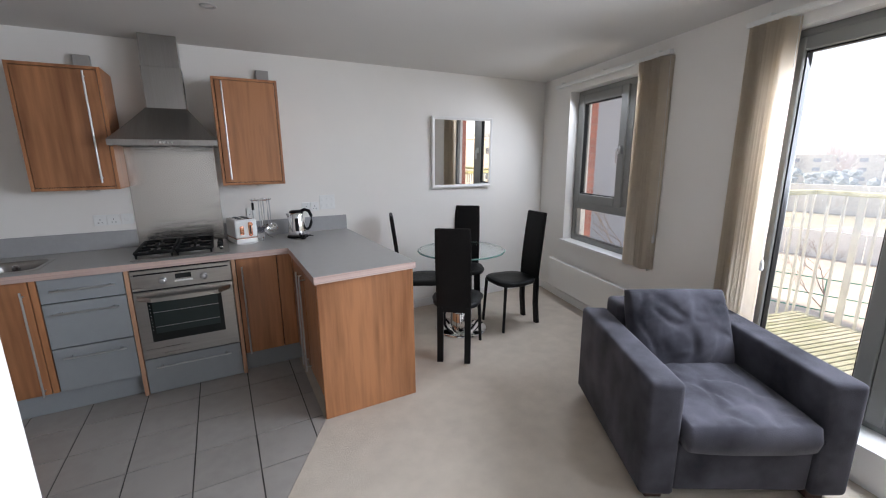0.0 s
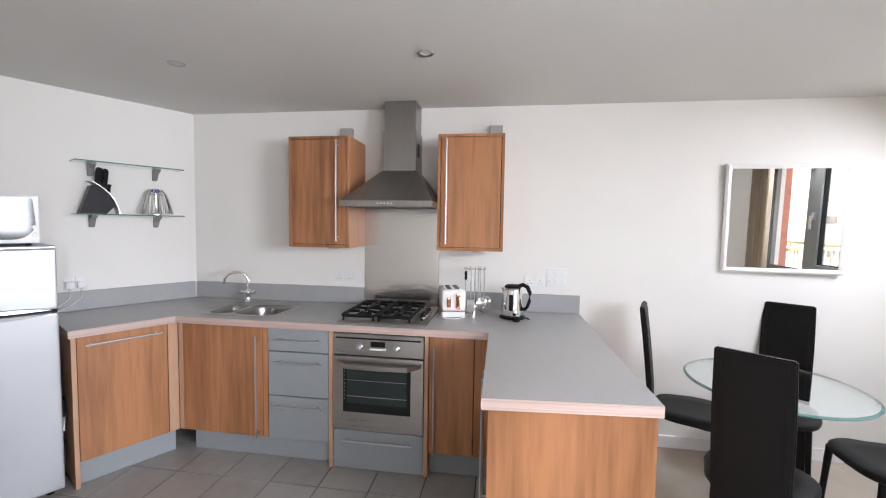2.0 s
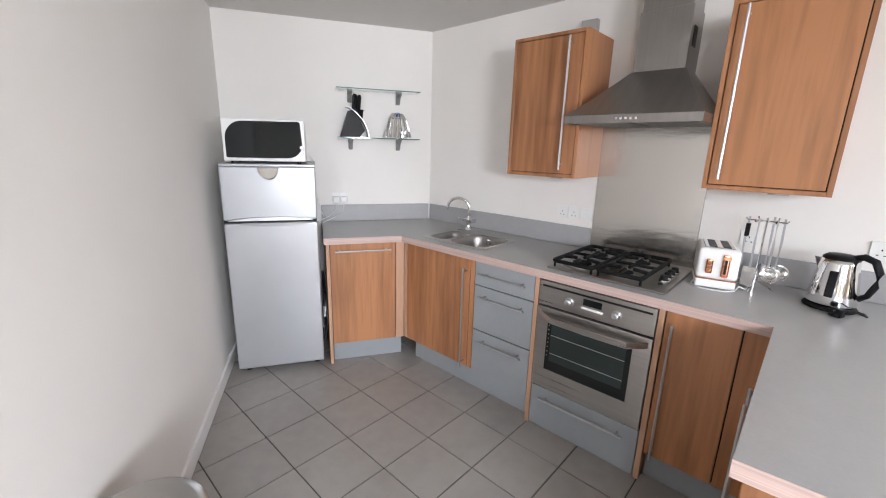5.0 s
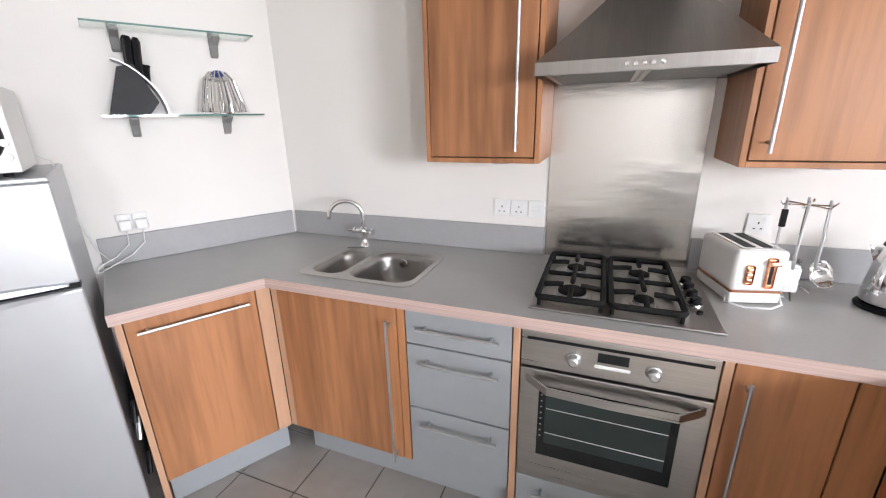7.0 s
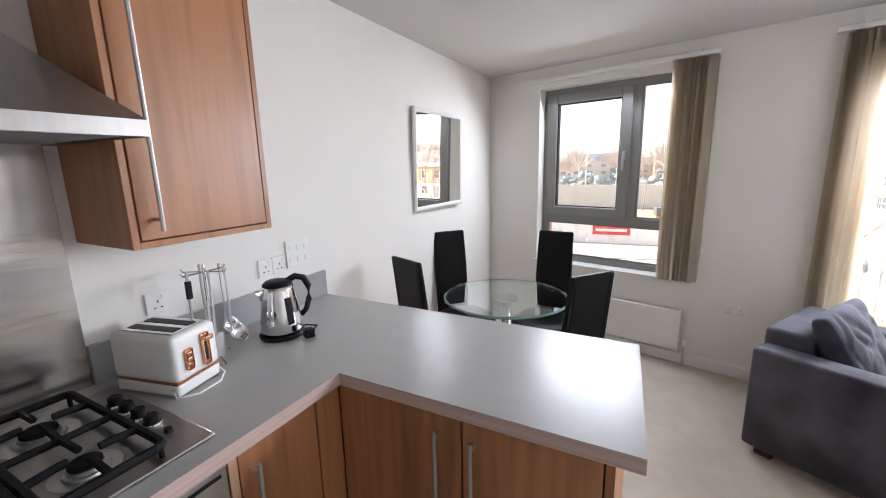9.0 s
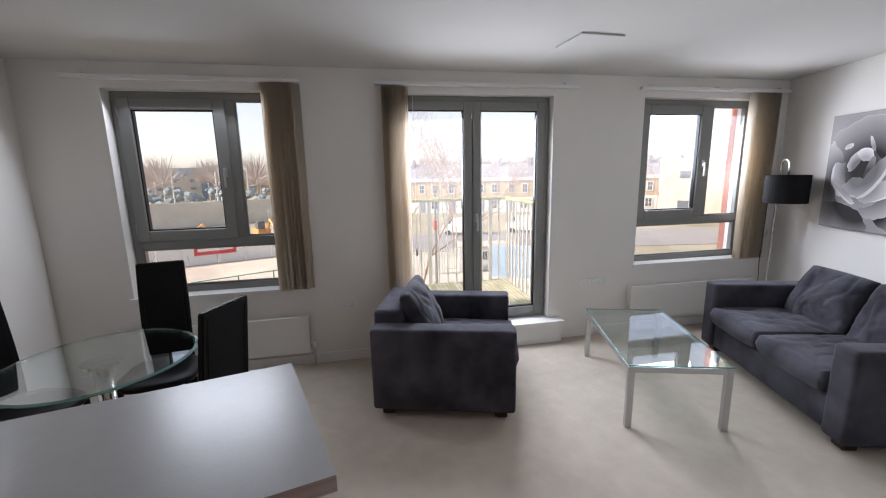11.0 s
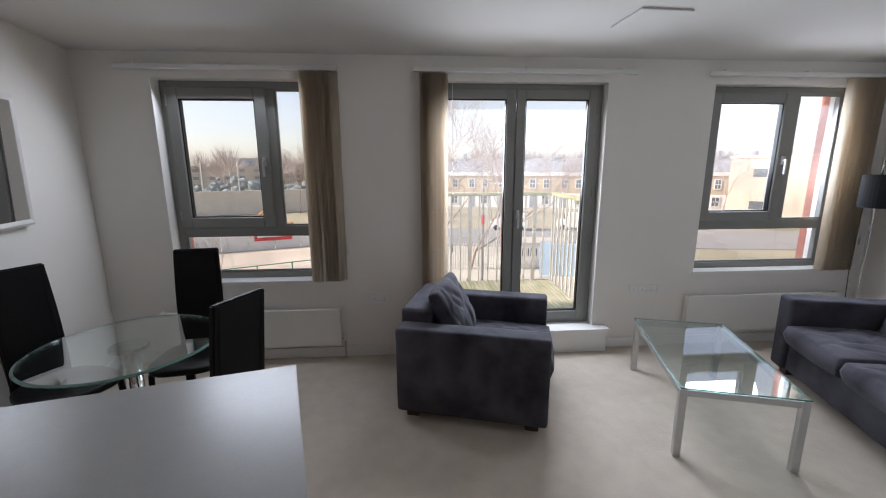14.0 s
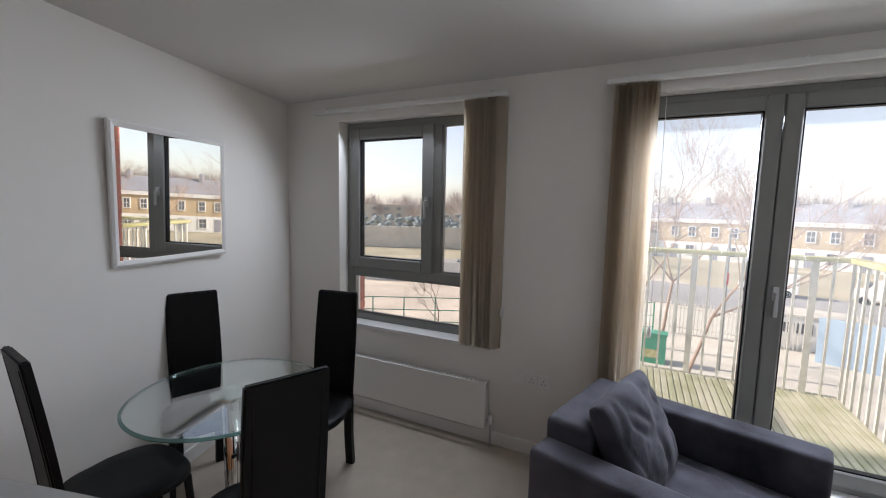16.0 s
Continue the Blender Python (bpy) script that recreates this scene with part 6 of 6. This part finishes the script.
for i in range(800):
    clump(bm, (rnd.uniform(-85, 85), rnd.uniform(6, 34), rnd.uniform(0.3, 5.4)), rnd.uniform(0.4, 1.2), i, 1)
hd = new("embankment_shrubs", finish(bm, HEDGE))
hd.matrix_world = pose(*p, 0, 0, 6 - 90)
tagged(hd, "evergreen scrub along the railway embankment, its colour paled for haze", "shrubs", kind="stuff")
bm = bmesh.new()
for i in range(130):
    cx, cy, th = rnd.uniform(-130, 130), rnd.uniform(0, 55), rnd.uniform(10, 17)
    tube([(cx, cy, 0), (cx, cy, th * 0.5)], [0.22, 0.12], 4, bm)
    for k in range(190):
        a, e = rnd.uniform(0, 2 * math.pi), rnd.uniform(0.05, 1.45)
        r0, r1 = rnd.uniform(0.1, 0.6), rnd.uniform(0.7, 1.0)
        dr = Vector((math.cos(a) * math.cos(e) * 0.55, math.sin(a) * math.cos(e) * 0.55, math.sin(e) * 0.62))
        o = Vector((cx, cy, th * 0.36))
        p_, q_ = o + dr * th * r0, o + dr * th * r1 + Vector((rnd.uniform(-0.5, 0.5), rnd.uniform(-0.5, 0.5), rnd.uniform(-0.2, 0.6)))
        wd = rnd.uniform(0.04, 0.10)
        bm.faces.new([bm.verts.new(w) for w in (p_ + Vector((wd, 0, 0)), p_ - Vector((wd, 0, 0)), q_)])
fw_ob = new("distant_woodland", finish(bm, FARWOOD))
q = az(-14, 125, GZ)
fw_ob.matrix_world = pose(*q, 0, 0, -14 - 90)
tagged(fw_ob, "distant russet winter treetops with haze put into their colour", "trees", kind="stuff")
for i, deg in enumerate((13, 9, 4.5, 1)):
    p2 = az(deg, 88, GZ)
    pole = new("mast", finish(tube([(0, 0, 0), (0, 0, 9)], [0.14, 0.09], 8), GALV))
    pole.location = p2
    tagged(pole, "slim grey railway mast", "mast", "railway masts")

# hoarding with sign, machines, fence
hb = thing("site_hoarding", pose(*az(6, 43, GZ), 0, 0, 6 - 90), "white site hoarding panels with a red sign", "hoarding")
for i in range(12):
    part("panel", box(-14 + i * 2.4, -14 + i * 2.4 + 2.34, 0, 0.08, 0, 2.2), STUCCO, hb)
part("sign", box(-1.5, 2.0, -0.06, -0.002, 0.9, 1.9), REDP, hb, "red site sign with pale bars for lettering")
part("sign_bar", box(-1.2, 1.7, -0.075, -0.061, 1.25, 1.5), STUCCO, hb)
def excavator(m):
    e = thing("excavator", m, "small orange excavator parked on the plot", "excavator", "plant machines")
    for y in (-0.8, 0.8):
        part("track", box(-1.3, 1.3, y - 0.2, y + 0.2, 0, 0.6, 0.15, 2), ASPH, e)
    part("body", box(-1.1, 0.9, -0.8, 0.8, 0.65, 1.5, 0.1, 2), ORANGE, e)
    part("cab", box(-0.1, 0.9, -0.75, 0.1, 1.5, 2.5, 0.08, 2), DGLASS, e)
    part("boom", tube([(0.9, 0.3, 1.2), (2.2, 0.3, 2.8), (3.4, 0.3, 1.8), (3.5, 0.3, 0.7)], [0.2, 0.2, 0.16, 0.12], 6), ORANGE, e)
    part("bucket", box(3.2, 3.9, 0.0, 0.6, 0.2, 0.8, 0.1, 2), ASPH, e)
    return e
ex = excavator(pose(*az(4.5, 52, GZ), 0, 0, 60))
copy_thing(ex, pose(*az(0, 56, GZ), 0, 0, 200))
def van(m, material, label):
    v = thing("van", m, label, "van", "parked vehicles")
    part("body", prism([(-2.3, 0.4), (2.4, 0.4), (2.4, 1.1), (1.5, 1.3), (0.9, 2.1), (-2.3, 2.15)], -0.9, 0.9, 0.05), material, v).matrix_basis = pose(0, 0, 0, 90, 0, 0)
    part("windscreen", box(0.75, 1.5, -0.82, 0.82, 1.32, 1.95, 0.02, 1), DGLASS, v)
    for x in (-1.5, 1.6):
        for y in (-0.88, 0.88):
            w = part("wheel", turned([(0, -0.1), (0.2, -0.1), (0.33, -0.09), (0.35, 0), (0.33, 0.09), (0.2, 0.1), (0, 0.1)], 18), BLACK, v)
            w.matrix_basis = pose(x, y, 0.35, 90, 0, 0)
    return v
v1_ = van(pose(*az(8.0, 47, GZ + 0.04), 0, 0, 100), STUCCO, "white flat fronted van on the plot")
for deg, dist, rot in ((-27, 52, 60), (-36, 54, 58)):
    copy_thing(v1_, pose(*az(deg, dist, GZ + 0.06), 0, 0, rot))
fn = thing("mesh_fence", pose(*az(12, 27, GZ), 0, 0, 12 - 90), "green metal mesh fence round the yard", "fence")
for i in range(15):
    part("post", box(-15 + i * 2.1, -15 + i * 2.1 + 0.07, -0.03, 0.03, 0, 2.0), GREENP, fn)
for z in (0.3, 1.1, 1.95):
    part("rail", box(-15, 14.5, -0.02, 0.02, z, z + 0.05), GREENP, fn)
lp = thing("street_lamp", pose(*az(-23.3, 25, GZ), 0, 0, -23.3), "dark street lamp post with short arm", "street lamp")
part("post", tube([(0, 0, 0), (0, 0, 7.2)], [0.10, 0.06], 10), FRAMEG, lp)
part("poster", turned([(0.0, 4.5), (0.10, 4.5), (0.10, 5.1), (0.0, 5.1)], 12), REDP, lp, "red notice wrapped round the post")
part("arm", tube([(0, 0, 7.1), (0, -0.9, 7.25)], 0.04, 8), FRAMEG, lp)
part("lantern", box(-0.12, 0.12, -1.35, -0.85, 7.18, 7.32, 0.03, 1), FRAMEG, lp)

# street yard below the balcony
cab = thing("site_cabin", pose(*az(-31, 32, GZ + 0.05), 0, 0, -31 - 84), "low white site cabin with small barred windows", "cabin")
part("body", box(-2.4, 2.4, 0, 2.4, 0, 2.0, 0.03, 1), STUCCO, cab)
part("roof", box(-2.5, 2.5, -0.1, 2.5, 2.0, 2.1), CONC, cab)
for x in (-1.5, -0.4):
    win = part("window", box(x - 0.42, x + 0.42, -0.03, -0.002, 1.0, 1.65), DGLASS, cab)
    for k in range(4):
        part("bar", box(x - 0.33 + 0.22 * k - 0.02, x - 0.33 + 0.22 * k + 0.02, -0.06, -0.031, 0.98, 1.67), STUCCO, win)
sheet = new("hoarding_sheet", finish(box(-2.4, 2.4, 0, 0.06, 0, 2.5), BLUEB))
sheet.matrix_world = pose(*az(-36, 30, GZ + 0.05), 0, 0, -36 - 90)
tagged(sheet, "pale blue hoarding sheet beside the yard", "hoarding")
pal = thing("palisade_fence", pose(*az(-24.5, 31, GZ + 0.05), 0, 0, -24.5 - 84), "pale grey steel palisade fence along the yard", "fence")
for i in range(34):
    part("pale", box(-3.6 + i * 0.2, -3.6 + i * 0.2 + 0.07, 0, 0.03, 0.05, 2.1), GALV, pal)
for z in (0.4, 1.7):
    part("rail", box(-3.6, 3.2, 0.031, 0.08, z, z + 0.06), GALV, pal)
gb = thing("utility_box", pose(*az(-15.7, 24, GZ), 0, 0, -15.7 - 90), "green metal utility box with a yellow notice", "utility box")
part("body", box(-0.9, 0.9, 0, 0.7, 0, 1.6, 0.03, 1), GREENP, gb)
part("lid", box(-0.95, 0.95, -0.05, 0.75, 1.6, 1.68), GREENP, gb)
part("notice", box(-0.2, 0.5, -0.012, -0.002, 0.35, 0.8), MOSSRAIL, gb, "yellow notice")


# bare trees
def bare_tree(name, base, height, seed, material, spread=0.9, depth=5):
    rnd = random.Random(seed)
    t = thing(name, pose(*base), "bare winter tree with fine twiggy crown", "tree", "bare trees")
    trunk, crown = bmesh.new(), bmesh.new()
    def grow(p, d, length, r, lvl):
        pts, q, e = [p], p.copy(), d.copy()
        for i in range(3):
            e = (e + Vector((rnd.uniform(-1, 1), rnd.uniform(-1, 1), rnd.uniform(-0.5, 0.7))) * 0.16).normalized()
            q = q + e * length / 3
            pts.append(q.copy())
        tube(pts, [r, r * 0.85, r * 0.72, r * 0.6], 6 if lvl < 2 else 3, trunk if lvl < 2 else crown)
        if lvl >= depth:
            return
        for k in range(3 if lvl < 3 else 4):
            f = pts[rnd.choice((2, 3, 3))]
            nd = (e + Vector((rnd.uniform(-1, 1), rnd.uniform(-1, 1), rnd.uniform(-0.25, 0.8))) * spread).normalized()
            grow(f.copy(), nd, length * rnd.uniform(0.55, 0.8), r * 0.55, lvl + 1)
    grow(Vector((0, 0, 0)), Vector((0, 0, 1)), height * 0.36, height * 0.009, 0)
    part("trunk", trunk, material, t)
    part("crown", crown, material, t, "tangle of thin bare twigs")
for i, (deg, dist, hgt, material) in enumerate(((-13, 20, 11.5, TWIGO), (-20, 21, 10.5, TWIGO), (-17.0, 27, 11.5, TWIGO), (-26, 40, 10, TWIGO), (-48, 70, 11.5, TWIGO), (-40, 54, 9, TWIG), (28, 17, 8.5, TWIG), (2, 75, 12, TWIG), (-52.5, 68, 11, TWIGO), (12, 24, 5.5, TWIG))):
    bare_tree("tree", az(deg, dist, GZ), hgt, 30 + i, material, depth=7 if i == 0 else 6 if i in (1, 2, 3, 4, 8) else 5)


# ---------- floor tiles ----------
def clip(poly, a, b):
    """Keep the part of poly to the left of the line a to b."""
    out = []
    def sd(p):
        return (b[0] - a[0]) * (p[1] - a[1]) - (b[1] - a[1]) * (p[0] - a[0])
    for i, p in enumerate(poly):
        q = poly[(i + 1) % len(poly)]
        s1, s2 = sd(p), sd(q)
        if s1 >= 0:
            out.append(p)
        if (s1 >= 0) != (s2 >= 0):
            f = s1 / (s1 - s2)
            out.append((p[0] + (q[0] - p[0]) * f, p[1] + (q[1] - p[1]) * f))
    return out
bounds = [(lw(0.002, 1), lw(0.002, -2)), (lw(0, NEAR + 0.002), lw(3, NEAR + 0.002)), (lw(2.812, -2), lw(2.812, 0.5))]
for i in range(-6, 9):
    for j in range(-10, 1):
        x0, y0, g = 0.225 + 0.3 * i, 0.085 + 0.3 * j, 0.0036
        poly = [(x0 + g, y0 + g), (x0 + 0.3 - g, y0 + g), (x0 + 0.3 - g, y0 + 0.3 - g), (x0 + g, y0 + 0.3 - g)]
        for a, b in bounds:
            poly = clip(poly, a, b)
        poly = clip(clip(poly, (5, -0.3), (-5, -0.3)), (2.405, -5), (2.405, 5))
        if len(poly) < 3:
            continue
        cx, cy = sum(p[0] for p in poly) / len(poly), sum(p[1] for p in poly) / len(poly)
        ar = abs(sum(poly[k][0] * poly[(k + 1) % len(poly)][1] - poly[(k + 1) % len(poly)][0] * poly[k][1] for k in range(len(poly)))) / 2
        if ar < 0.0008:
            continue
        part("tile", prism(poly, -0.006, 0.0), TILE, floor_tiled)
